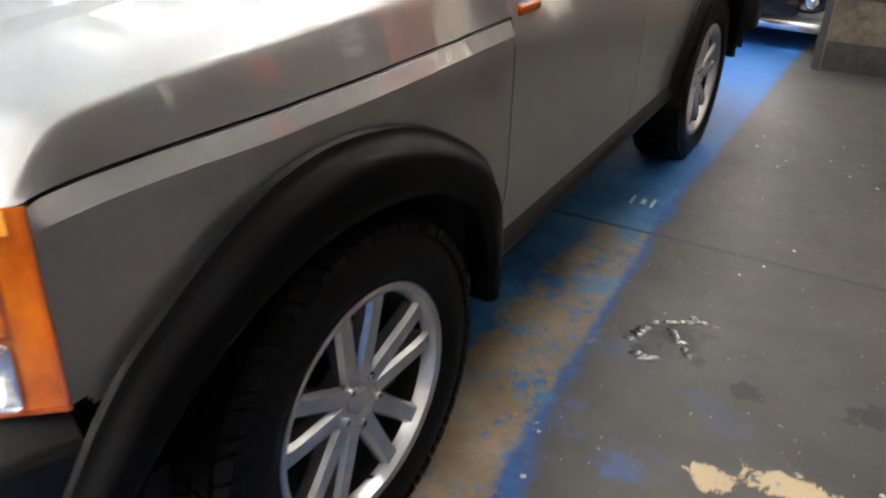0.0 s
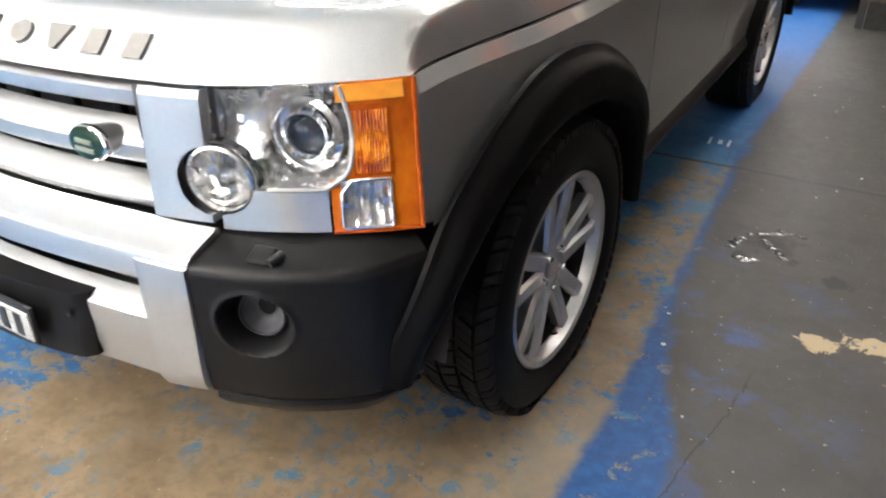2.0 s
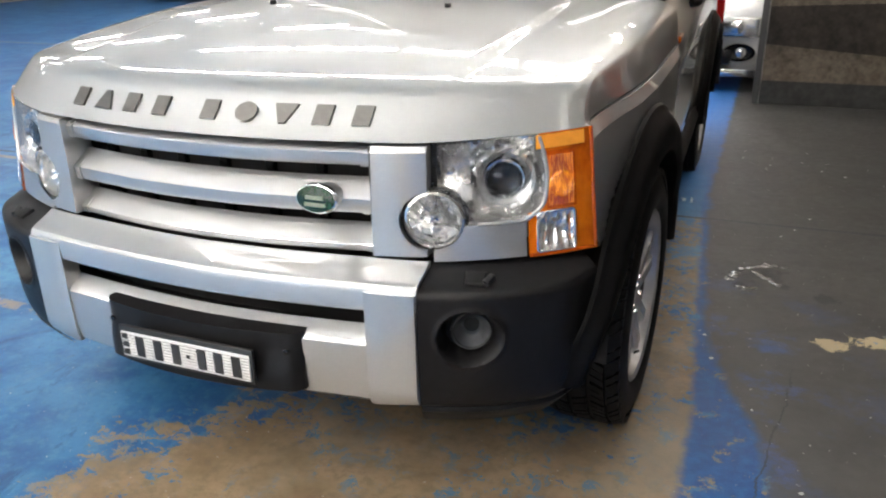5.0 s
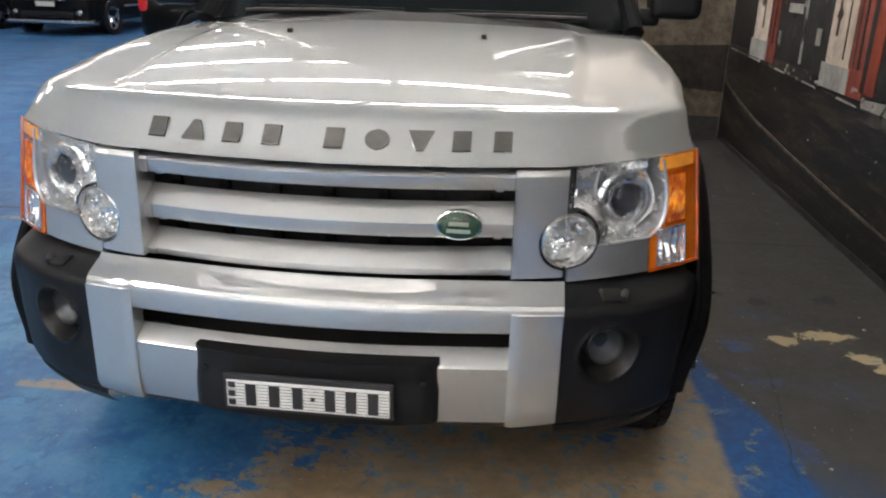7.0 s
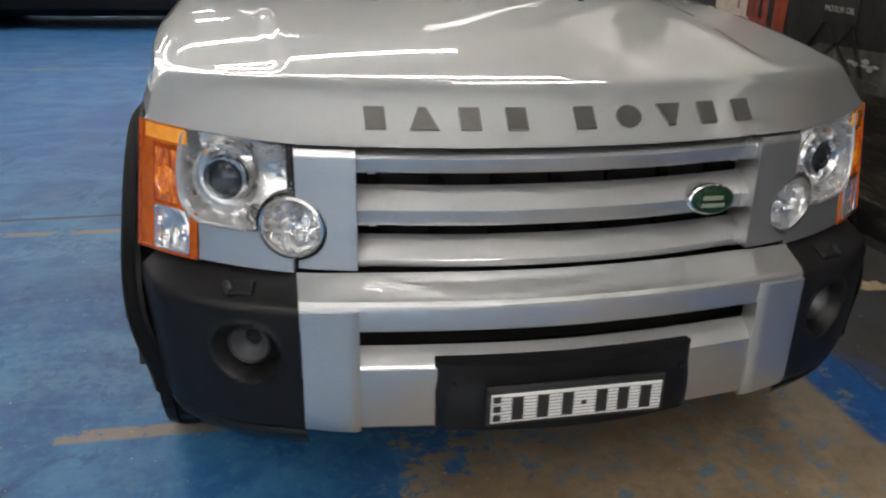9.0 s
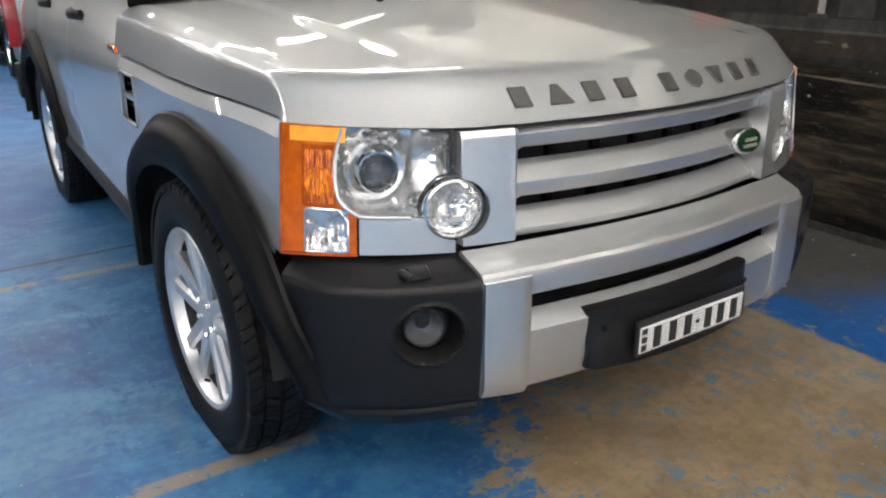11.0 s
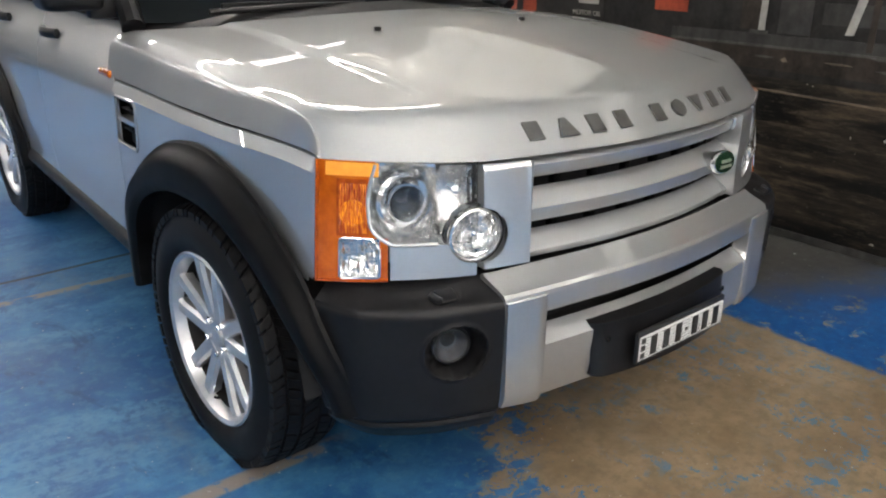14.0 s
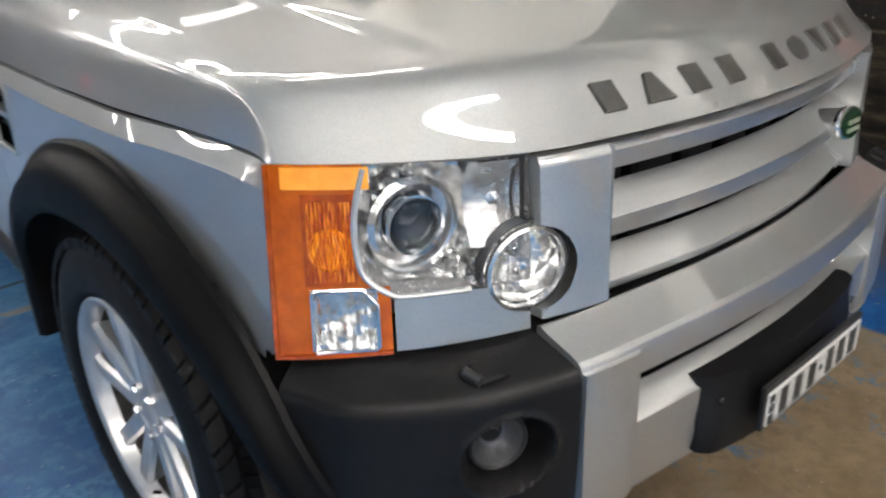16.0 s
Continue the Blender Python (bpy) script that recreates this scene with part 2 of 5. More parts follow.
def floor_material():
    """Painted concrete: blue paint worn to tan, a grey lane, old lines, joints and stains."""
    n = Nodes("painted_concrete")
    co = n.coords()
    x, y, _ = n.split(co)
    big = n.noise(0.9, 5, 0.6)
    mid = n.noise(4.0, 6, 0.65)
    fine = n.noise(22, 6, 0.7)
    flake = n.noise(9, 8, 0.72, distort=0.4)
    grit = n.noise(140, 3)
    # blue paint, in faded and fresh tones
    blue = n.mix(n.step(mid, 0.36, 0.64), (0.0135, 0.0860, 0.232), (0.0420, 0.1620, 0.322))
    blue = n.mix(n.math("MULTIPLY", n.step(big, 0.48, 0.66), 0.8), blue, (0.0110, 0.0660, 0.200))
    blue = n.mix(n.math("MULTIPLY", n.step(fine, 0.48, 0.64), 0.32), blue, (0.0988, 0.2356, 0.3268))
    blue = n.mix(n.math("MULTIPLY", n.step(n.noise(48, 5, 0.7), 0.53, 0.66), 0.28), blue, (0.0152, 0.0646, 0.1748))
    blue = n.mix(n.math("MULTIPLY", n.step(n.noise(2.3, 7, 0.72, stretch=(1.0, 0.45, 1.0)), 0.54, 0.70), 0.38), blue, (0.135, 0.167, 0.175))
    pale = n.math("MULTIPLY", n.step(n.math("ADD", n.noise(1.6, 7, 0.72, stretch=(0.7, 1.5, 1.0), distort=0.5), n.math("MULTIPLY", n.step(x, -0.9, -2.4), 0.025)), 0.50, 0.62), n.step(fine, 0.38, 0.52))
    blue = n.mix(n.math("MULTIPLY", pale, 0.55), blue, (0.092, 0.240, 0.385))
    navy = n.step(n.noise(2.9, 7, 0.75, stretch=(1.3, 0.7, 1.0), distort=0.7), 0.55, 0.64)
    blue = n.mix(n.math("MULTIPLY", navy, 0.6), blue, (0.0076, 0.0418, 0.1292))
    # bare tan floor
    tan = n.mix(n.step(mid, 0.3, 0.7), (0.168, 0.120, 0.068), (0.272, 0.208, 0.130))
    tan = n.mix(n.math("MULTIPLY", n.step(fine, 0.45, 0.65), 0.5), tan, (0.130, 0.096, 0.061))
    tan = n.mix(n.math("MULTIPLY", n.step(n.noise(1.3, 6, 0.7), 0.50, 0.68), 0.6), tan, (0.225, 0.198, 0.152))
    # where the blue is worn off
    dx = n.math("DIVIDE", n.math("SUBTRACT", x, 0.46), 1.15)
    dy = n.math("DIVIDE", n.math("ADD", y, 0.95), 1.15)
    away = n.math("SQRT", n.math("ADD", n.math("MULTIPLY", dx, dx), n.math("MULTIPLY", dy, dy)))
    worn = n.step(n.math("ADD", away, n.math("MULTIPLY", n.math("SUBTRACT", big, 0.5), 1.0)), 1.42, 0.45)
    side = n.math("MULTIPLY", n.step(x, 0.62, 0.82), n.step(y, 2.4, 1.55))
    worn = n.math("MAXIMUM", worn, n.math("MULTIPLY", side, 0.82))
    spots = n.step(n.math("ADD", big, n.math("MULTIPLY", mid, 0.5)), 0.88, 0.98)
    worn = n.math("MAXIMUM", worn, n.math("MULTIPLY", spots, 0.55))
    clump = n.math("MULTIPLY", n.math("SUBTRACT", n.noise(2.6, 4, 0.6), 0.5), 0.42)
    chips = n.noise(30, 6, 0.75, stretch=(0.8, 1.25, 1.0), distort=0.6)
    wear = n.math("ADD", n.math("ADD", n.math("MULTIPLY", flake, 0.55), n.math("MULTIPLY", chips, 0.45)), clump)
    bare = n.step(n.math("ADD", wear, n.math("MULTIPLY", worn, 0.47)), 0.80, 0.84)
    col = n.mix(bare, blue, tan)
    film = n.math("MULTIPLY", n.math("MULTIPLY", bare, n.step(n.noise(5.5, 6, 0.7), 0.50, 0.66)), n.step(n.math("ADD", worn, clump), 1.0, 0.55))
    col = n.mix(n.math("MULTIPLY", film, 0.6), col, (0.1326, 0.2106, 0.2808))
    flecks = n.math("MULTIPLY", n.step(n.noise(15, 8, 0.78, distort=0.5), 0.535, 0.570), n.step(n.noise(2.0, 4, 0.6), 0.42, 0.58))
    col = n.mix(n.math("MULTIPLY", n.math("MULTIPLY", flecks, bare), 0.85), col, (0.0429, 0.1638, 0.2886))
    # thin old tan lines across
    for y0, w in ((-0.19, 0.028), (1.53, 0.022), (6.3, 0.05)):
        off = n.math("ABSOLUTE", n.math("SUBTRACT", n.math("ADD", y, n.math("MULTIPLY", x, 0.02)), y0))
        line = n.math("MULTIPLY", n.step(off, w + 0.012, w - 0.006), n.step(n.math("ADD", flake, mid), 0.90, 1.00))
        line = n.math("MULTIPLY", line, n.step(x, -0.55, -0.8))
        col = n.mix(n.math("MULTIPLY", line, 0.75), col, (0.27, 0.20, 0.12))
    # solid blue stripe beside the bay, and the grey lane beyond it
    wob = n.math("MULTIPLY", n.math("SUBTRACT", flake, 0.5), 0.07)
    yc = n.math("MINIMUM", n.math("MAXIMUM", y, 0.0), 2.2)
    tan_edge = n.math("SUBTRACT", 1.122, n.math("MULTIPLY", yc, 0.068))
    xe = n.math("ADD", n.math("SUBTRACT", x, tan_edge), wob)
    stripe = n.math("MULTIPLY", n.step(xe, -0.02, 0.02), n.step(n.math("ADD", flake, n.math("MULTIPLY", fine, 0.2)), 0.47, 0.53))
    bright = n.mix(n.step(fine, 0.35, 0.7), (0.0036, 0.050, 0.19), (0.012, 0.093, 0.262))
    col = n.mix(stripe, col, bright)
    far_blue = n.math("MULTIPLY", n.math("MULTIPLY", n.step(y, 1.9, 3.0), n.step(xe, 0.16, 0.10)), n.math("ADD", 0.35, n.math("MULTIPLY", n.step(x, -0.2, 0.5), 0.65)))
    col = n.mix(n.math("MULTIPLY", far_blue, 0.8), col, (0.010, 0.088, 0.31))
    grey = n.mix(n.step(mid, 0.3, 0.7), (0.039, 0.038, 0.0355), (0.056, 0.055, 0.0515))
    grey = n.mix(n.math("MULTIPLY", n.step(fine, 0.5, 0.75), 0.5), grey, (0.047, 0.0465, 0.0445))
    lim = n.math("ADD", 0.022, n.math("MULTIPLY", n.step(y, 0.60, -0.30), 0.20))
    soft_x = n.math("ADD", xe, n.math("MULTIPLY", n.math("SUBTRACT", mid, 0.5), 0.10))
    lane = n.step(n.math("SUBTRACT", soft_x, lim), -0.02, 0.03)
    front = n.step(n.math("ADD", n.math("ADD", y, n.math("MULTIPLY", x, 0.5)), n.math("MULTIPLY", n.math("SUBTRACT", mid, 0.5), 0.5)), -0.05, 0.55)
    lane = n.math("MULTIPLY", lane, n.math("ADD", 0.0, front))
    col = n.mix(lane, col, grey)
    stain = n.math("MULTIPLY", n.math("MULTIPLY", n.step(n.noise(3.1, 6, 0.7), 0.50, 0.66), n.step(xe, 0.75, 0.10)), n.step(n.math("ABSOLUTE", n.math("SUBTRACT", y, 0.2)), 1.1, 0.3))
    col = n.mix(n.math("MULTIPLY", n.math("MULTIPLY", stain, lane), 0.55), col, (0.03, 0.10, 0.36))
    # flakes of paint broken out of the grey lane
    for px, py, rx, ry in ((1.55, 0.62, 0.060, 0.040), (1.74, 0.69, 0.110, 0.050), (1.83, 0.50, 0.055, 0.05), (1.90, 0.42, 0.07, 0.045)):
        ex = n.math("DIVIDE", n.math("SUBTRACT", x, px), rx)
        ey = n.math("DIVIDE", n.math("SUBTRACT", y, py), ry)
        d = n.math("SQRT", n.math("ADD", n.math("MULTIPLY", ex, ex), n.math("MULTIPLY", ey, ey)))
        d = n.math("ADD", d, n.math("MULTIPLY", n.math("SUBTRACT", n.noise(19, 7, 0.75, distort=0.5), 0.5), 3.4))
        chip_tone = n.mix(n.step(n.noise(24, 4, 0.6), 0.60, 0.66), (0.44, 0.35, 0.21), (0.20, 0.26, 0.32))
        col = n.mix(n.step(d, 1.02, 0.9), col, chip_tone)
    # dark oily marks
    for px, py, r in ((1.30, 1.20, 0.10), (1.24, 1.05, 0.045), (1.56, 1.03, 0.06), (1.87, 1.09, 0.07), (1.40, 1.10, 0.03)):
        ex, ey = n.math("SUBTRACT", x, px), n.math("SUBTRACT", y, py)
        d = n.math("DIVIDE", n.math("SQRT", n.math("ADD", n.math("MULTIPLY", ex, ex), n.math("MULTIPLY", ey, ey))), r)
        d = n.math("ADD", d, n.math("MULTIPLY", n.math("SUBTRACT", n.noise(18, 4, 0.6), 0.5), 3.0))
        col = n.mix(n.math("MULTIPLY", n.step(d, 1.0, 0.5), 0.85), col, (0.018, 0.018, 0.020))
    # a hairline crack along the lane
    off = n.math("SUBTRACT", n.math("SUBTRACT", x, n.math("ADD", 1.366, n.math("MULTIPLY", y, 0.145))), n.math("MULTIPLY", n.math("SUBTRACT", n.noise(9, 5, 0.7), 0.5), 0.07))
    crack = n.math("MULTIPLY", n.step(n.math("ABSOLUTE", off), 0.0045, 0.0015), n.math("MULTIPLY", n.step(y, -0.45, -0.30), n.step(y, 0.42, 0.28)))
    col = n.mix(n.math("MULTIPLY", n.math("MULTIPLY", crack, n.step(fine, 0.40, 0.48)), 0.8), col, (0.015, 0.016, 0.02))
    # saw-cut joint
    jw = n.math("ADD", n.math("SUBTRACT", y, n.math("ADD", 1.832, n.math("MULTIPLY", x, 0.03))), n.math("MULTIPLY", n.math("SUBTRACT", n.noise(3), 0.5), 0.02))
    joint = n.step(n.math("ABSOLUTE", jw), 0.017, 0.009)
    col = n.mix(n.math("MULTIPLY", joint, 0.95), col, (0.02, 0.025, 0.03))
    grime = n.step(n.noise(1.7, 6, 0.7), 0.45, 0.75)
    col = n.mix(n.math("MULTIPLY", grime, 0.15), col, (0.10, 0.09, 0.08))
    specks = n.step(n.noise(46, 2), 0.71, 0.74)
    col = n.mix(n.math("MULTIPLY", specks, 0.5), col, (0.45, 0.44, 0.42))
    n.bump(n.math("ADD", n.math("MULTIPLY", flake, 0.6), n.math("SUBTRACT", n.math("MULTIPLY", grit, 0.25), joint)), 0.14, 0.004)
    return n.set(Base_Color=col, Roughness=n.math("ADD", 0.36, n.math("MULTIPLY", fine, 0.30)), Specular_IOR_Level=0.28)


FLOOR_MAT = floor_material()
WALL_MAT = plain("grey_rendered_wall", (0.30, 0.29, 0.27), 0.8, grain=5, vary=0.15, bump=0.2)
CEIL_MAT = plain("roof_sheet", (0.47, 0.50, 0.46), 0.7, grain=2, vary=0.12)

floor = part("floor", box(-16, WALL_X, -9, 24, -0.2, 0.0), FLOOR_MAT, smooth=0)
tagged(floor, "worn blue painted concrete floor with tan patches and grey lane", "floor", kind="structure")
for nm, b in (("wall_east", (WALL_X, WALL_X + 0.2, -9, 24, -0.2, CEIL)), ("wall_west", (-16.2, -16, -9, 24, -0.2, CEIL)),
              ("wall_south", (DOOR_X1, WALL_X + 0.2, -9.2, -9, -0.2, CEIL)), ("wall_south_west", (-16.2, DOOR_X0, -9.2, -9, -0.2, CEIL)),
              ("wall_over_door", (DOOR_X0, DOOR_X1, -9.2, -9, DOOR_H, CEIL)), ("wall_north", (-16.2, WALL_X + 0.2, 24, 24.2, -0.2, CEIL)),
              ("wall_return", (PIER_X, WALL_X, BACK_Y, BACK_Y + 0.2, 0.0, CEIL))):
    tagged(part(nm, box(*b), WALL_MAT, smooth=0), "plain rendered wall of the hall", "wall", kind="structure")
ceiling = part("ceiling", box(-16.2, WALL_X + 0.2, -9.2, 24.2, CEIL, CEIL + 0.15), CEIL_MAT, smooth=0)
tagged(ceiling, "pale grey metal roof lining", "ceiling", kind="structure")

# daylight outside the open vehicle door behind the camera
DAY = emitter("daylight_sky", (1.0, 0.985, 0.965), DAY_POWER)
tagged(part("backdrop", box(DOOR_X0 - 2, DOOR_X1 + 2, -10.6, -10.5, -0.2, DOOR_H + 1.5), DAY, smooth=0), "bright daylight outside the open door", "backdrop", kind="structure")

# fluorescent battens in rows across the hall
TUBE = emitter("fluorescent_tube", (1.0, 0.932, 0.885), TUBE_POWER)
TRIM_GREY = plain("dull_grey_trim", (0.07, 0.07, 0.068), 0.6, grain=12, vary=0.2)
BATTEN = plain("batten_white", (0.75, 0.75, 0.73), 0.5, grain=10, vary=0.05)
batten = empty("ceiling_light", pose(0, 0, CEIL - 0.25))
part("body", box(-0.75, 0.75, -0.05, 0.05, 0.03, 0.09, 0.01), BATTEN, batten)
for s in (-1, 1):
    part("tube", tube([(-0.73, 0.03 * s, 0.012), (0.73, 0.03 * s, 0.012)], 0.021, 8), TUBE, batten, "glowing white tube")
    part("hanger", tube([(0.6 * s, 0, 0.08), (0.6 * s, 0, 0.25)], 0.006, 6), BATTEN, batten)
tagged(batten, "twin-tube fluorescent batten hung under the roof", "lamp", "ceiling battens")
spots = [(bx, by) for by in LIGHT_ROWS for bx in LIGHT_COLS if bx < 1.0 or by > 0.0 or by < -3.0]
spots += [(1.25, 2.1)]
batten.matrix_basis = pose(spots[0][0], spots[0][1], CEIL - 0.25)
for bx, by in spots[1:]:
    copy_thing(batten, pose(bx, by, CEIL - 0.25))

# ---- printed mural on the wall ----
def mural_road():
    n = Nodes("mural_road")
    a = n.noise(2.2, 8, 0.74, stretch=(1, 0.42, 3.0), distort=0.3)
    b = n.noise(8, 7, 0.75, stretch=(1, 0.35, 2.6), distort=0.5)
    c = n.noise(24, 6, 0.75, stretch=(1, 0.4, 1.8))
    col = n.mix(n.step(a, 0.42, 0.60), (0.004, 0.004, 0.004), (0.032, 0.025, 0.018))
    col = n.mix(n.math("MULTIPLY", n.step(n.math("ADD", n.math("MULTIPLY", a, 0.5), n.math("MULTIPLY", b, 0.5)), 0.51, 0.60), 0.8), col, (0.088, 0.066, 0.044))
    col = n.mix(n.math("MULTIPLY", n.step(b, 0.46, 0.36), 0.8), col, (0.005, 0.005, 0.005))
    col = n.mix(n.math("MULTIPLY", n.step(c, 0.56, 0.66), 0.5), col, (0.090, 0.074, 0.055))
    col = n.mix(n.math("MULTIPLY", n.step(c, 0.45, 0.36), 0.6), col, (0.004, 0.004, 0.004))
    col = n.mix(n.step(n.noise(17, 3, 0.6), 0.715, 0.745), col, (0.34, 0.31, 0.27))
    return n.set(Base_Color=col, Roughness=0.42, Specular_IOR_Level=0.35)


def mural_tone(name, c, vary=0.3):
    n = Nodes(name)
    a = n.math("ADD", n.math("MULTIPLY", n.noise(3.5, 6, 0.65, stretch=(1, 2.0, 0.7)), 0.6), n.math("MULTIPLY", n.noise(17, 5, 0.7), 0.4))
    col = n.mix(n.step(a, 0.3, 0.7), tuple(k * (1 - vary) for k in c), tuple(k * (1 + vary) for k in c))
    return n.set(Base_Color=col, Roughness=0.55, Specular_IOR_Level=0.3)


M_ROAD = mural_road()
M_RED = mural_tone("mural_red", (0.25, 0.055, 0.036), 0.5)
M_CREAM = mural_tone("mural_cream", (0.62, 0.53, 0.44), 0.3)
M_DARK = mural_tone("mural_dark", (0.018, 0.017, 0.016), 0.75)
M_SKY = mural_tone("mural_sky", (0.80, 0.78, 0.70), 0.18)
M_BROWN = mural_tone("mural_brown", (0.11, 0.060, 0.042), 0.5)
M_GREEN = mural_tone("mural_green", (0.075, 0.095, 0.080), 0.5)
M_GREY = mural_tone("mural_grey", (0.07, 0.068, 0.062), 0.6)
M_KERB = mural_tone("mural_kerb", (0.030, 0.023, 0.018), 0.8)
M_DIRT = mural_tone("mural_dirt", (0.12, 0.098, 0.072), 0.75)
M_SKIRT = mural_tone("mural_skirt", (0.040, 0.039, 0.037), 0.5)
M_WHITE = mural_tone("mural_white", (0.36, 0.35, 0.32), 0.35)
M_ORANGE = mural_tone("mural_orange", (0.26, 0.045, 0.02), 0.4)
mural = empty("wall_mural", pose(0, 0, 0))
tagged(mural, "printed mural of an old roadside garage on the wall", "mural")


def mural_patch(name, outline, material, layer, back=False):
    """A flat printed area: outline of (along, height) on the side wall, or on the return wall."""
    d = 0.003 * layer
    if back:
        place = lambda u, v, k: Vector((u, BACK_Y - d + k, v))
    else:
        place = lambda u, v, k: Vector((WALL_X - d + k, u, v))
    return part(name, plate(outline, place, 0.003), material, mural, smooth=0)


def rect(a, b, c, d):
    return [(a, c), (b, c), (b, d), (a, d)]


Y0, Y1 = -6.0, BACK_Y - 0.008
mural_patch("road", rect(Y0, Y1, 0.002, 0.86), M_ROAD, 1)
mural_patch("sky", rect(Y0, Y1, 1.9, 3.3), M_SKY, 1)
mural_patch("building", rect(Y0, Y1, 0.86, 1.9), M_DARK, 1)
mural_patch("roof_band", rect(Y0, 4.4, 1.86, 2.05), M_BROWN, 2)
mural_patch("kerb", [(Y0, 0.84), (0.75, 0.86), (0.75, 0.97), (Y0, 0.98)], M_KERB, 2)
mural_patch("kerb_edge", [(Y0, 0.975), (0.75, 0.965), (0.75, 0.978), (Y0, 0.990)], M_GREY, 3)
mural_patch("gutter", [(Y0, 0.80), (0.75, 0.825), (0.75, 0.86), (Y0, 0.84)], M_DARK, 2)
mural_patch("pavement", [(Y0, 0.99), (0.75, 0.978), (0.75, 1.03), (Y0, 1.06)], M_SKIRT, 2)
mural_patch("wall_skirt", rect(Y0, Y1, 0.003, 0.045), M_SKIRT, 2)
mural_patch("forecourt", [(0.8, 0.70), (1.9, 0.70), (1.5, 0.88), (0.8, 0.90)], M_GREY, 2)
for y0, y1, z0 in ((3.86, 4.24, 0.88), (2.22, 2.58, 0.86)):
    mural_patch("column", rect(y0, y1, z0, 1.9), M_CREAM, 2)
    mural_patch("column_side", rect(y0 - 0.22, y0, z0 + 0.02, 1.9), M_RED, 2)
    mural_patch("column_base", rect(y0 - 0.03, y1 + 0.05, z0 - 0.06, z0 + 0.08), M_WHITE, 3)
    mural_patch("base_side", rect(y0 - 0.25, y0 - 0.035, z0 - 0.06, z0 + 0.08), M_RED, 3)
mural_patch("door_panel", rect(1.82, 1.94, 0.84, 1.8), M_ORANGE, 3)
mural_patch("door_shade", rect(1.94, 2.0, 0.84, 1.8), M_DARK, 3)
mural_patch("downpipe", [(3.02, 0.88), (3.06, 0.88), (3.11, 1.9), (3.06, 1.9)], M_WHITE, 3)
mural_patch("window_light", rect(2.72, 2.80, 1.02, 1.12), M_WHITE, 3)
mural_patch("sign_board", [(1.24, 1.0), (1.48, 0.98), (1.60, 1.75), (1.30, 1.75)], M_DARK, 3)
for k, (z0, z1) in enumerate(((1.115, 1.165), (1.20, 1.26), (1.34, 1.44))):
    mural_patch("sign_bar", rect(1.29 + 0.01 * k, 1.45 + 0.02 * k, z0, z1), M_WHITE, 4)
words = bpy.data.curves.new("sign_words", "FONT")
words.body, words.size, words.extrude, words.align_x = "MOTOR OIL", 0.042, 0.001, "CENTER"
words.materials.append(M_WHITE)
lettering = new("lettering", words)
lettering.parent, lettering.matrix_basis = mural, Matrix.Translation((WALL_X - 0.017, 1.375, 1.045)) @ Matrix(((0, 0, -1, 0), (-1, 0, 0, 0), (0, 1, 0, 0), (0, 0, 0, 1)))
for a, b in ((1.20, 1.46), (1.50, 1.24), (1.66, 1.48), (1.12, 1.26)):
    mural_patch("sign_leg", [(a, 0.76), (a + 0.03, 0.76), (b + 0.03, 0.99), (b, 0.99)], M_DARK, 4)
for y0, y1, z0, c in ((3.70, 3.72, 0.95, "dark"), (3.80, 3.815, 1.0, "dark"), (2.06, 2.085, 0.95, "dark"), (2.14, 2.155, 0.96, "brown"), (2.30, 2.315, 0.98, "brown"), (2.45, 2.475, 1.1, "brown"), (4.0, 4.02, 1.05, "brown")):
    mural_patch("streak", [(y0, z0), (y1, z0), (y1 + 0.02, 1.88), (y0 + 0.03, 1.88)], M_DARK if c == "dark" else M_BROWN, 4)
random.seed(9)
for k in range(26):
    a, z = random.uniform(1.0, 4.8), random.uniform(0.795, 0.845)
    w, h = random.uniform(0.02, 0.07), random.uniform(0.010, 0.028)
    mural_patch("rubble", [(a, z), (a + w * 0.6, z - 0.006), (a + w, z + h * 0.4), (a + w * 0.5, z + h), (a + 0.004, z + h * 0.7)], M_WHITE if k % 3 else M_DIRT, 4)
for k in range(14):
    a, z = random.uniform(-3.5, 0.7), random.uniform(0.88, 0.985)
    w, h = random.uniform(0.03, 0.16), random.uniform(0.006, 0.022)
    mural_patch("rubble", [(a, z), (a + w * 0.7, z - 0.004), (a + w, z + h * 0.5), (a + w * 0.4, z + h)], M_DIRT if k % 2 else M_GREY, 4)
for k in range(12):
    a, z = random.uniform(2.65, 3.6), random.uniform(0.92, 1.5)
    w, h = random.uniform(0.02, 0.09), random.uniform(0.03, 0.16)
    mural_patch("clutter", [(a, z), (a + w, z + 0.01), (a + w * 0.9, z + h), (a + w * 0.2, z + h * 0.9)], (M_GREY, M_KERB, M_BROWN, M_WHITE)[k % 4], 3)
mural_patch("oil_cabinet", rect(0.66, 0.88, 1.11, 1.6), M_ORANGE, 2)
mural_patch("post", rect(0.19, 0.225, 1.05, 1.86), M_WHITE, 3)
mural_patch("post_foot", rect(0.17, 0.27, 1.03, 1.05), M_GREY, 4)
mural_patch("dark_post", rect(0.225, 0.33, 1.05, 1.86), M_KERB, 3)
mural_patch("crate", rect(-0.05, 0.12, 1.04, 1.30), M_SKIRT, 3)
mural_patch("sill", rect(-1.6, -0.1, 1.10, 1.2), M_SKIRT, 2)
for k in range(7):
    mural_patch("bench_slat", rect(-1.5 + 0.19 * k, -1.47 + 0.19 * k, 0.99, 1.35), M_KERB, 3)
mural_patch("drum", rect(-0.95, -0.62, 1.02, 1.46), M_RED, 2)
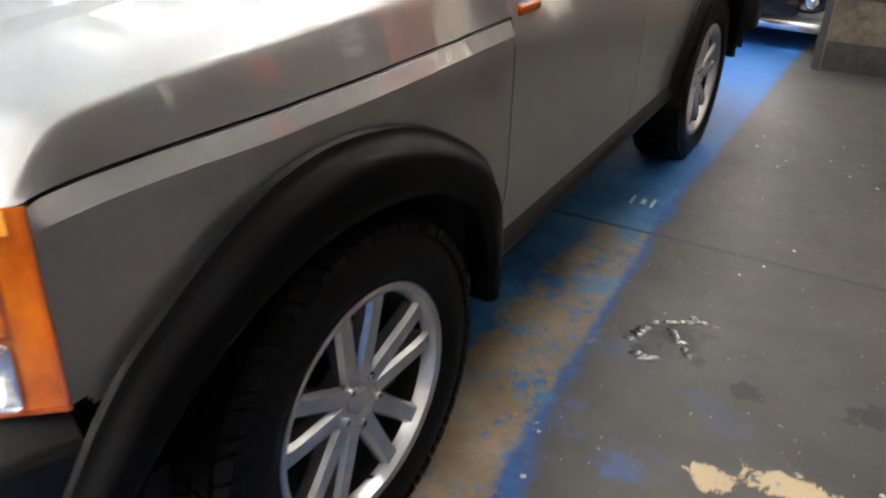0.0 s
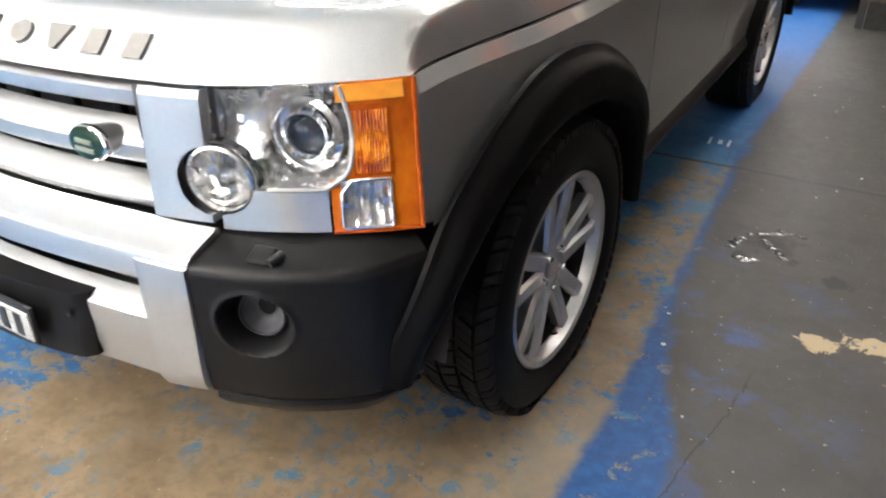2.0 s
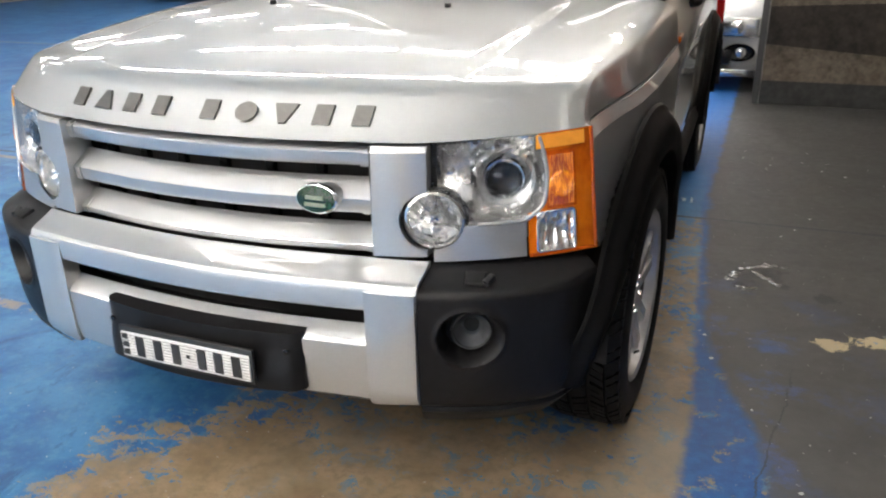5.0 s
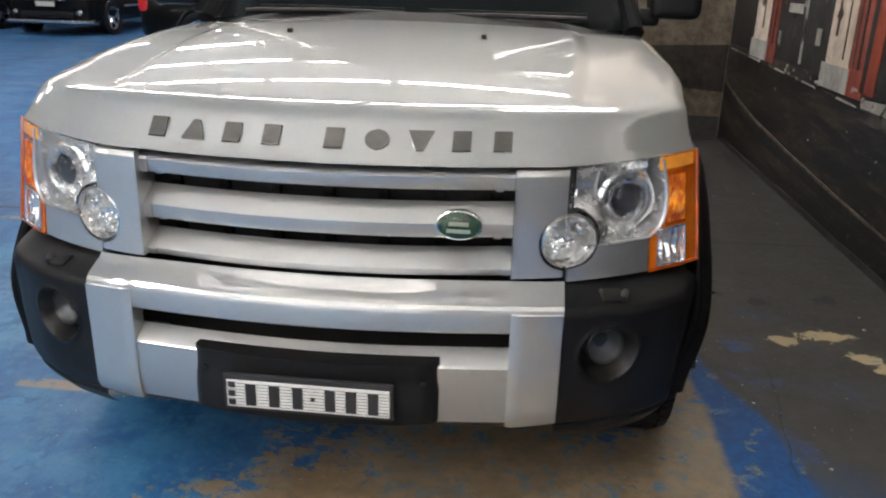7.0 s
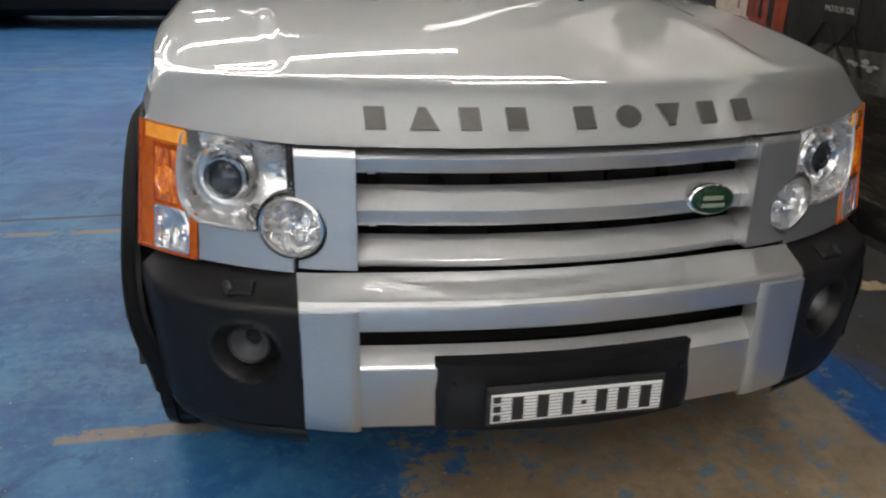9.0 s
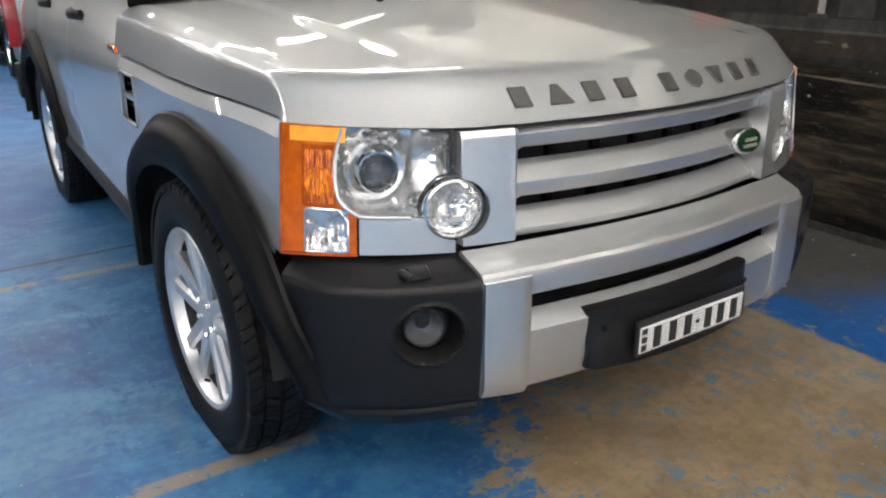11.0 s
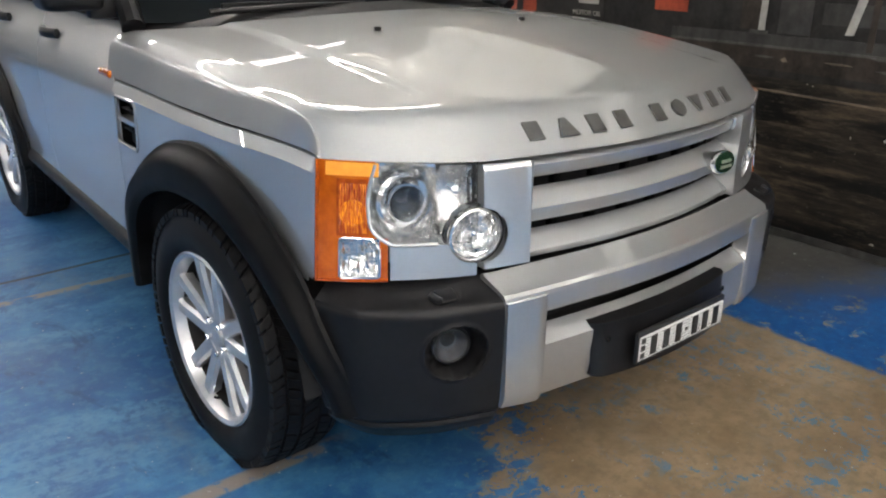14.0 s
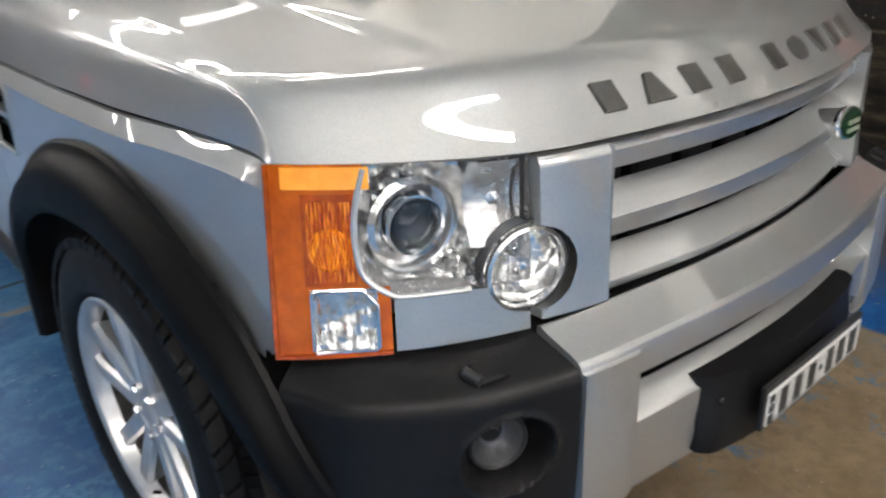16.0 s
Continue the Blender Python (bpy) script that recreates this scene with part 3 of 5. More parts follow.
mural_patch("doorway", rect(-2.6, -1.75, 1.02, 1.86), M_KERB, 3)
mural_patch("slanted_post", [(-0.26, 1.06), (-0.22, 1.06), (-0.32, 1.5), (-0.36, 1.5)], M_WHITE, 3)
for k in range(4):
    mural_patch("wire", [(Y0, 2.3 + 0.2 * k), (Y1, 2.5 + 0.12 * k), (Y1, 2.51 + 0.12 * k), (Y0, 2.31 + 0.2 * k)], M_DARK, 2)
mural_patch("awning", rect(Y0, 0.95, 2.05, 2.85), M_GREEN, 2)
for k in range(9):
    a = -4.4 + 0.58 * k
    mural_patch("rafter", [(a, 2.05), (a + 0.05, 2.05), (a + 0.22, 2.85), (a + 0.17, 2.85)], M_KERB, 3)
    mural_patch("lit_window", rect(a + 0.16, a + 0.36, 2.18, 2.30 + 0.05 * (k % 3)), M_CREAM if k % 3 else M_ORANGE, 3)
mural_patch("fascia", rect(Y0, 0.98, 2.80, 2.90), M_BROWN, 4)
for a, b in ((2.15, 2.40), (2.75, 2.50)):
    mural_patch("pylon_leg", [(a, 2.06), (a + 0.035, 2.06), (b + 0.02, 3.2), (b, 3.2)], M_GREY, 3)
for z, h in ((2.3, 0.25), (2.55, 0.19), (2.8, 0.14), (3.0, 0.22)):
    mural_patch("pylon_bar", rect(2.455 - h, 2.475 + h, z, z + 0.02), M_GREY, 4)
mural_patch("tree", [(2.9, 2.05), (3.7, 2.05), (3.9, 2.6), (3.3, 3.1), (2.8, 2.6)], M_GREY, 2)
mural_patch("road_end", rect(PIER_X + 0.04, WALL_X - 0.004, 0.002, 1.25), M_DIRT, 1, True)
mural_patch("skirt_end", rect(PIER_X + 0.04, WALL_X - 0.012, 0.003, 0.20), M_SKIRT, 2, True)
def ground_line(y):
    return 0.748 + 0.019 * (y - 1.4)


for k in range(12):
    a = 1.0 + 0.33 * k
    b = a + (0.31, 0.24, 0.28)[k % 3]
    mural_patch("pavement_edge", [(a, ground_line(a)), (b, ground_line(b)), (b - 0.02, ground_line(b) + (0.009, 0.014)[k % 2]), (a + 0.02, ground_line(a) + 0.010)], M_WHITE if k % 2 else M_GREY, 4)
KERB_CURVE = [(0.6, 0.215), (1.5, 0.245), (2.4, 0.283), (3.1, 0.325), (3.8, 0.378), (4.3, 0.434), (4.65, 0.488), (4.97, 0.555)]
mural_patch("kerb_shade", [(y, z - 0.022) for y, z in KERB_CURVE] + [(y, z - 0.05 - 0.09 * (y - 0.6) / 4.4) for y, z in KERB_CURVE[::-1]], M_DARK, 2)
mural_patch("road_kerb", KERB_CURVE + [(y, z - 0.012 - 0.018 * (y - 0.6) / 4.4) for y, z in KERB_CURVE[::-1]], M_DIRT, 3)
mural_patch("step", [(1.50, 0.772), (1.93, 0.770), (1.95, 0.812), (1.52, 0.838)], M_WHITE, 4)
mural_patch("shelf", rect(3.12, 3.42, 1.19, 1.25), M_WHITE, 4)
for a, z, r in ((4.08, 1.24, 0.05), (2.46, 1.22, 0.045), (2.36, 1.52, 0.035), (4.02, 1.55, 0.04)):
    mural_patch("blotch", [(a - r, z), (a - 0.3 * r, z - 0.9 * r), (a + 0.4 * r, z - 0.3 * r), (a + r, z - 0.5 * r), (a + 0.5 * r, z + 0.6 * r), (a - 0.2 * r, z + r)], M_BROWN, 4)
for a, z, r in ((2.62, 0.46, 0.010), (3.03, 0.785, 0.014), (2.05, 0.62, 0.008), (1.62, 0.55, 0.009), (3.45, 0.66, 0.012), (0.2, 0.66, 0.009), (-0.5, 0.60, 0.010), (-1.1, 0.52, 0.008)):
    mural_patch("pebble", [(a - r, z), (a, z - 0.8 * r), (a + r, z + 0.2 * r), (a + 0.1 * r, z + r)], M_WHITE, 4)
mural_patch("road_edge", [(-3.0, 0.70), (-0.6, 0.735), (0.7, 0.76), (0.7, 0.768), (-0.6, 0.747), (-3.0, 0.715)], M_DIRT, 2)
mural_patch("road_bank", [(PIER_X + 0.04, 0.50), (WALL_X - 0.012, 0.42), (WALL_X - 0.012, 0.84), (PIER_X + 0.04, 0.80)], M_KERB, 2, True)
mural_patch("yard_end", rect(PIER_X + 0.04, WALL_X - 0.004, 1.25, 3.3), M_CREAM, 1, True)
edge = part("trim", box(PIER_X - 0.018, PIER_X + 0.035, BACK_Y - 0.014, BACK_Y + 0.22, 0.0, 2.6, 0.004), TRIM_GREY)
tagged(edge, "dull grey corner trim at the wall end", "trim", kind="structure")

# worn white marks and paint chips on the floor
CHIP = plain("pale_paint_chip", (0.55, 0.56, 0.55), 0.5, grain=40, vary=0.25)
marking = empty("floor_marking", pose(0.88, 2.15, 0.0, 0, 0, 4))
for k, (w, h) in enumerate(((0.012, 0.09), (0.020, 0.05), (0.012, 0.09))):
    part("bar", box(-0.06 + 0.045 * k, -0.06 + 0.045 * k + w, -h / 2, h / 2, 0.0, 0.002), CHIP, marking, smooth=0)
tagged(marking, "worn white painted mark on the blue floor stripe", "floor marking")
random.seed(4)
for k in range(26):
    cx, cy, r = random.uniform(1.05, 2.1), random.uniform(-0.3, 3.4), random.uniform(0.003, 0.008)
    n = random.randint(5, 7)
    outline = [(cx + r * random.uniform(0.5, 1.3) * math.cos(2 * math.pi * q / n), cy + r * random.uniform(0.4, 1.0) * math.sin(2 * math.pi * q / n)) for q in range(n)]
    chip = part("paint_chip", plate(outline, lambda u, v, d: Vector((u, v, d)), 0.002), CHIP, smooth=0)
    tagged(chip, "small pale paint chip lying on the grey floor", "paint chip", "paint chips")


# a small spill of dark oil
OIL = plain("wet_oil", (0.016, 0.015, 0.016), 0.12, coat=0.8, grain=30, vary=0.3)
spill = empty("oil_spill", pose(0, 0, 0))
tagged(spill, "small dark wet oil spill on the grey floor", "spill")
random.seed(12)
for (x0, y0), (x1, y1), count, r in (((1.175, 1.09), (1.20, 1.21), 4, 0.013), ((1.21, 1.24), (1.34, 1.315), 6, 0.012), ((1.27, 1.225), (1.37, 1.10), 5, 0.013),
                                     ((1.205, 1.04), (1.27, 1.03), 3, 0.020), ((1.31, 1.33), (1.40, 1.31), 3, 0.011)):
    for k in range(count):
        t = (k + random.uniform(0.2, 0.8)) / count
        cx, cy, turn, long = x0 + (x1 - x0) * t, y0 + (y1 - y0) * t, random.uniform(-0.5, 0.5), random.uniform(1.3, 2.4)
        wobble = [random.uniform(0.7, 1.25) for _ in range(14)]
        rings = []
        for f, z in ((1.0, 0.0), (0.86, 0.0016), (0.55, 0.0030), (0.02, 0.0036)):
            rings.append([Vector((cx + f * r * w * (long * math.cos(a) * math.cos(turn) - math.sin(a) * math.sin(turn)), cy + f * r * w * (long * math.cos(a) * math.sin(turn) + math.sin(a) * math.cos(turn)), z))
                          for w, a in zip(wobble, (2 * math.pi * q / 14 for q in range(14)))])
        part("drop", loft(rings, caps=False), OIL, spill, smooth=60)


# ---- the silver off-road car ----
car = empty("off_road_car", pose(0, 0, 0.05))
tagged(car, "silver off-road estate car with black plastic arches and corners", "car")

FRONT = [(-0.2, -0.792), (0, -0.800), (0.2, -0.790), (0.436, -0.750), (0.56, -0.715), (0.70, -0.645), (0.80, -0.575), (0.86, -0.518), (0.90, -0.47)]
BUMP = [(-0.2, -0.868), (0, -0.875), (0.2, -0.866), (0.44, -0.838), (0.56, -0.818), (0.68, -0.775), (0.78, -0.715), (0.86, -0.630), (0.905, -0.54), (0.925, -0.45)]


def front_y(x):
    return curve_at(FRONT, abs(x))


def bump_y(x):
    return curve_at(BUMP, abs(x))


def side_x(y, z):
    """The half width of the body at a place along its side."""
    x = 0.928 - 0.032 * smooth(z, 0.90, 1.10) - 0.05 * smooth(z, 1.0, 1.2) - 0.012 * smooth(z, 0.62, 0.45)
    x -= 0.036 * max(0.0, min(1.0, (0.1 - y) / 0.66)) + 0.05 * smooth(y, 3.2, 3.95) + 0.055 * max(0.0, min(1.0, (y - 0.6) / 2.3))
    x -= 0.022 * smooth(z, 0.95, 1.18) * smooth(y, 1.5, 0.65)
    return x


# bonnet: a pillow over the plan, its lower edge on the shut line
def shut_line(y):
    return curve_at([(-0.60, 0.959), (-0.52, 0.963), (-0.40, 0.970), (-0.25, 0.9765), (0.0, 0.9825), (0.3, 0.9870), (0.70, 0.9925)], y)


def hood_top(x, y):
    z = curve_at([(-0.82, 1.020), (-0.70, 1.050), (-0.5, 1.090), (-0.25, 1.127), (0.05, 1.160), (0.40, 1.178), (0.7, 1.182)], y)
    ridge = 0.605 - 0.035 * smooth(y, 0.0, -0.5)
    step = smooth(abs(x), ridge - 0.022, ridge + 0.024) * smooth(y, -0.62, -0.44)
    return z - 0.032 * (abs(x) / 0.8) ** 2 - 0.009 * step


def bend(t, at, soft):
    """Level up to a rounded bend, then a straight fall to 1."""
    if t <= 0:
        return 0.0
    f = lambda q: soft * math.log1p(math.exp((q - at) / soft))
    return (f(t) - f(0)) / (f(1) - f(0))


def hood_half(b):
    """The half width of the bonnet from the scuttle (0) to the nose (1), just inside the wings."""
    y = 0.68 - 1.0 * b / 0.72 if b <= 0.72 else -0.32 - 0.18 * (b - 0.72) / 0.28
    x = 0.928 - 0.036 * max(0.0, min(1.0, (0.1 - y) / 0.66))
    x += (min(x, 0.862) - x) * smooth(y, -0.10, -0.52)
    return x - 0.004 - 0.014 * smooth(y, -0.53, -0.42)


def hood_roll(b):
    """The width of the rolled side of the bonnet, tighter at the nose."""
    return 0.105 - 0.03 * smooth(b, 0.45, 0.0) - 0.070 * smooth(b, 0.52, 0.95)


def hood_place(a, b, d=0.0):
    s = 1 if a >= 0 else -1
    a = abs(a)
    ta = max(0.0, (a - 0.8) / 0.2)
    tb = max(0.0, (b - 0.72) / 0.28)
    half = hood_half(b)
    wide = hood_roll(b)
    flat = half - wide
    x = flat * a / 0.8 if a <= 0.8 else flat + wide * ta
    rear = 0.40 + 0.26 * (x / 0.86) ** 4
    edge = front_y(x) - 0.004
    roll = 0.18
    y = rear + (edge + roll - rear) * b / 0.72 if b <= 0.72 else edge + roll - roll * tb
    low = 0.947 + (shut_line(y) - 0.947) * smooth(x, 0.5, 0.86)
    c = 0.17 + 0.10 * smooth(y, -0.45, 0.25)
    da, db = curve_at([(0.0, 0.0), (0.35, 0.22 * c), (0.62, 0.60 * c), (0.77, c), (0.85, c + 0.20), (1.0, 1.0)], ta), bend(tb, 0.48, 0.075)
    k = (1 - da) * (1 - db)
    z = low + (hood_top(x, y) - low) * k
    return Vector((s * (x - d * min(1, ta * 2.0)), y + d * min(1, tb * 2.0), z - d * max(k, 0.3)))


AA = sorted(set([round(s * v, 5) for s in (-1, 1) for v in span(0, 0.52, 14) + span(0.52, 0.70, 26) + span(0.70, 0.8, 4) + span(0.8, 1.0, 24)]))
BB = span(0, 0.72, 30)[:-1] + span(0.72, 1.0, 24)
part("bonnet", sheet(hood_place, AA, BB, 0.012), SILVER, car, smooth=60)


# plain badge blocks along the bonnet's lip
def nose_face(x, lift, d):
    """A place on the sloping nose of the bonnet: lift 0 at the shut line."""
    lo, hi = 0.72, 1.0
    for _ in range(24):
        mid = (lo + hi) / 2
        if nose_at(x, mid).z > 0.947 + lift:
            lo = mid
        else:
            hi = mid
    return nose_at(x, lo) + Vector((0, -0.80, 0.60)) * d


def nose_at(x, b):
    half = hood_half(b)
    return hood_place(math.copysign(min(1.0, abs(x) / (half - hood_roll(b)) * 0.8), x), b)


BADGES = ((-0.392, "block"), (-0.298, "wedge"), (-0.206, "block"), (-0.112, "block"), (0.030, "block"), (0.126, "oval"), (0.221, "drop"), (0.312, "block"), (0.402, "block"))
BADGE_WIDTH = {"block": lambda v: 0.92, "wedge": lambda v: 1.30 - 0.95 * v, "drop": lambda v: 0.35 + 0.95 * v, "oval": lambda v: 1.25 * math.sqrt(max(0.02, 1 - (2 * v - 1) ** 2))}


# grille
def bar(profile, x0, x1, skin, n=28):
    """A bar across the front: profile of (depth behind the skin, height)."""
    rings = [[Vector((x, skin(x) + dy, z)) for dy, z in profile] for x in span(x0, x1, n)]
    return loft(rings)


grille = empty("grille")
grille.parent = car
for z_top, z_crease, z_low, back in ((0.941, 0.928, 0.892, 0.03), (0.853, 0.820, 0.781, 0.046), (0.744, 0.712, 0.689, 0.046)):
    prof = [(0.0, z_low), (-0.004, z_low + 0.008), (-0.006, z_crease - 0.006), (0.0, z_crease), (back, z_top), (back + 0.01, z_top - 0.01), (0.03, z_low + 0.004)]
    slat = part("slat", bar(prof, -0.434, 0.434, lambda x: front_y(x) + 0.012), SILVER, grille, smooth=22)
    for s in (-1, 1):
        cap = [(dy - 0.005, z) for dy, z in prof[:4]] + [(back * 0.55, z_crease + (z_top - z_crease) * 0.55), (0.03, z_low + 0.004)]
        part("end_cap", bar(cap, s * 0.414, s * 0.435, lambda x: front_y(x) + 0.012, 3), SILVER, slat, smooth=22)
part("mesh_panel", bar([(0.125, 0.60), (0.13, 0.60), (0.13, 0.945), (0.125, 0.945)], -0.50, 0.50, front_y), DARK_VOID, grille)
for k in range(7):
    x = -0.39 + 0.78 * k / 6
    part("rib", box(x - 0.012, x + 0.012, front_y(x) + 0.10, front_y(x) + 0.12, 0.70, 0.93, 0.004), GLOSS_BLACK, grille, smooth=0)
for s in (-1, 1):
    for z in (0.884, 0.772):
        part("clip", box(s * 0.400 - 0.009, s * 0.400 + 0.009, front_y(0.4) + 0.03, front_y(0.4) + 0.06, z - 0.002, z + 0.012, 0.003), SILVER, grille)

def pillar_place(u, v, d):
    x = 0.436 + (0.553 - 0.436) * u
    z = 0.691 + (0.940 - 0.691) * v
    lip = 0.001 * smooth(u, 0.12, 0.0)
    return Vector((x, front_y(x) - 0.012 - lip + 0.005 * smooth(v, 0.94, 1.0) - 0.008 * (1 - v) + d, z))


RC = (0.562, 0.773, 0.0675)
bm = bmesh.new()
us, vs = span(0, 1, 50), span(0, 1, 110)
bm = sheet(pillar_place, us, vs, 0.03, bm)
kill = [f for f in bm.faces if math.hypot(f.calc_center_median().x - RC[0], f.calc_center_median().z - RC[1]) < RC[2]]
bmesh.ops.delete(bm, geom=kill, context="FACES")
both("grille_pillar", bm, SILVER, grille)
bm = sheet(lambda u, v: Vector((0.435, front_y(0.435) - 0.018 + 0.09 * u, 0.69 + 0.25 * v)), [0, 0.5, 1], [0, 0.5, 1])
both("pillar_side", bm, SILVER, grille)

EMBLEM_AT = pose(0.316, front_y(0.316) + 0.012, 0.817) @ pose(0, 0, 0, 0, -6, -90) @ Matrix.Diagonal((1, 1, 0.64, 1))
emblem = part("emblem", lathe([(0.0, 0.040), (0.046, 0.040), (0.052, 0.037), (0.054, 0.031), (0.051, 0.024)], 48, EMBLEM_AT), CHROME, grille, "oval emblem with bright rim")
part("boss", lathe([(0.051, 0.026), (0.044, 0.0), (0.040, -0.03), (0.0, -0.03)], 40, EMBLEM_AT), SILVER, emblem, "silver oval boss")
part("face", lathe([(0.0, 0.044), (0.03, 0.0435), (0.0475, 0.041), (0.048, 0.038)], 48, EMBLEM_AT), EMBLEM_GREEN, emblem, "green oval face")
for dz, w in ((0.008, 0.022), (-0.008, 0.026)):
    yy = front_y(0.316) - 0.0335
    part("bar", box(0.316 - w, 0.316 + w, yy - 0.0010, yy + 0.004, 0.8175 + dz - 0.004, 0.8175 + dz + 0.004), EMBLEM_GOLD, emblem, "plain gold bar", smooth=0)

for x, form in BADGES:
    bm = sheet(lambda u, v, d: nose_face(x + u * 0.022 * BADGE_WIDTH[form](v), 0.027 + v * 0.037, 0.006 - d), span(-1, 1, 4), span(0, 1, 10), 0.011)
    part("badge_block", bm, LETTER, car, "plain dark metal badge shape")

# headlamps: a bent unit between four corners
HT, HB, IT, IB = Vector((0.860, -0.520, 0.962)), Vector((0.891, -0.541, 0.689)), Vector((0.5595, -0.7145, 0.945)), Vector((0.5610, -0.7245, 0.674))
HN = Vector((0.50, -0.86, 0.08)).normalized()


def lamp_place(u, v, d=0.0):
    """u from the outer to the inner edge, v from the top down, d inwards."""
    p = (HT * (1 - u) + IT * u) * (1 - v) + (HB * (1 - u) + IB * u) * v
    n = (Vector((0.80, -0.60, 0.06)) * (1 - u) + Vector((0.26, -0.96, 0.06)) * u).normalized()
    return p + HN * (0.026 * 4 * u * (1 - u)) - n * d


def lamp_disc(bm, u, v, r, d, n=40, r2=0.0, d2=None, squash=1.0):
    """A ring or disc round a place in the lamp."""
    c = lamp_place(u, v, 0.028 if u < 0.7 else 0.012)
    nn = Vector((0.26, -0.96, 0.05)).normalized()
    up = (Vector((0, 0, 1)) - nn * nn.z).normalized()
    rt = up.cross(nn)
    c = c - nn * d
    ring = lambda rad, dep: [c - nn * dep + (rt * math.cos(t) + up * math.sin(t) * squash) * rad for t in (2 * math.pi * k / n for k in range(n))]
    return loft([ring(r, 0), ring(r2 if r2 else 1e-4, d2 if d2 is not None else 0)], caps=False, bm=bm)


def lamp_side(mirror):
    f = flip if mirror else (lambda b: b)
    unit = empty("headlamp")
    unit.parent = car
    # dark tub and bright bowl
    part("tub", f(sheet(lambda u, v: lamp_place(u, v, 0.125), span(0.01, 0.99, 12), span(0.01, 0.99, 8))), LAMP_TUB, unit)
    facet = lambda u, v: lamp_place(u, v, 0.046 + 0.0028 * math.sin(u * 47) * math.cos(v * 23) + 0.05 * smooth(math.hypot((u - 0.555) * 0.34, (v - 0.37) * 0.27), 0.105, 0.06))
    part("reflector", f(sheet(facet, span(0.30, 0.985, 20), span(0.015, 0.69, 13))), REFLECTOR, unit, smooth=0)
    trough = lambda u, v: lamp_place(u, v, 0.012 + 0.034 * math.sin(math.pi * (v - 0.03) / 0.46) + 0.006 * smooth(abs(u - 0.87), 0.06, 0.12))
    part("high_beam", f(sheet(trough, span(0.765, 0.985, 8), span(0.03, 0.49, 14))), SATIN, unit, "curved high-beam reflector")
    for cu, cv, r, dep in ((0.79, 0.60, 0.028, 0.020),):
        bm = bmesh.new()
        for k in range(4):
            a0, a1 = k / 4, (k + 1) / 4
            lamp_disc(bm, cu, cv, r * (1 - a0), 0.014 + dep * (1 - (1 - a0) ** 2), 12, max(r * (1 - a1), 1e-4), dep * ((1 - a0) ** 2 - (1 - a1) ** 2))
        part("bowl", f(bm), REFLECTOR, unit, smooth=0)
    bm = bmesh.new()
    lamp_disc(bm, 0.555, 0.365, 0.070, 0.014, 44, 0.061, -0.006)
    lamp_disc(bm, 0.555, 0.365, 0.061, 0.008, 44, 0.048, 0.016)
    part("halo_ring", f(bm), REFLECTOR, unit)
    bm = bmesh.new()
    lamp_disc(bm, 0.555, 0.365, 0.045, 0.006, 44, 0.042, -0.006)
    lamp_disc(bm, 0.555, 0.365, 0.042, 0.000, 44, 0.036, 0.010)
    lamp_disc(bm, 0.555, 0.365, 0.036, 0.010, 44, 0.036, 0.03)
    part("projector_ring", f(bm), CHROME, unit)
    bm = bmesh.new()
    for k in range(6):
        a0, a1 = k / 6 * math.pi / 2, (k + 1) / 6 * math.pi / 2
        lamp_disc(bm, 0.555, 0.365, 0.036 * math.cos(a0), 0.022 - 0.018 * math.sin(a0), 40, max(0.036 * math.cos(a1), 1e-4), -0.018 * (math.sin(a1) - math.sin(a0)))
    part("projector_lens", f(bm), PROJECTOR, unit, "domed glass projector lens").visible_shadow = False
    bm = bmesh.new()
    lamp_disc(bm, 0.555, 0.365, 0.036, 0.045, 40)
    part("projector_back", f(bm), LENS_BACK, unit)
    # clear cover
    def cover_edge(v):
        return 0.36 - 0.05 * math.sin(min(1, v / 0.69) * math.pi) + 0.10 * max(0.0, (v - 0.52) / 0.17) ** 2.2
    def cover(s, v, d=0.0):
        u0 = cover_edge(v)
        return lamp_place(u0 + (0.995 - u0) * s, v, d)
    part("cover", f(sheet(lambda s, v, d: cover(s, v, -0.002 + d), span(0, 1, 24), span(0.005, 0.69, 18), 0.003)), CLEAR, unit, "clear moulded lamp cover").visible_shadow = False
    loop = [(0.0, v) for v in span(0.006, 0.688, 16)] + [(q, 0.688) for q in span(0.05, 1.0, 16)] + [(1.0, v) for v in span(0.65, 0.006, 12)] + [(q, 0.006) for q in span(0.95, 0.0, 16)]
    part("lamp_wall", f(loft([[cover(q, v, d) for q, v in loop] for d in (0.0, 0.03, 0.10)], caps=False)), SATIN, unit)
    outline = [(0.0, v) for v in span(0.02, 0.685, 30)] + [(s, 0.688) for s in span(0.06, 0.52, 8)]
    part("cover_rim", f(tube([cover(s, v, -0.003) for s, v in outline], 0.0048, 8)), LAMP_TUB, unit)
    for z0, z1 in ((0.672, 0.702), (0.846, 0.947)):
        part("seam", f(sheet(lambda u, v: Vector((0.546 + 0.022 * u, front_y(0.556) + 0.012, z0 + (z1 - z0) * v)), [0, 1], [0, 0.5, 1])), DARK_VOID, unit)
    edge_loop = [(0.006, v) for v in span(0.0, 1.0, 20)] + [(u, 0.994) for u in span(0.03, 0.432, 12)]
    part("amber_edge", f(tube([lamp_place(u, v, -0.002) for u, v in edge_loop], 0.0045, 6)), AMBER_DEEP, unit, "deep amber moulded edge")
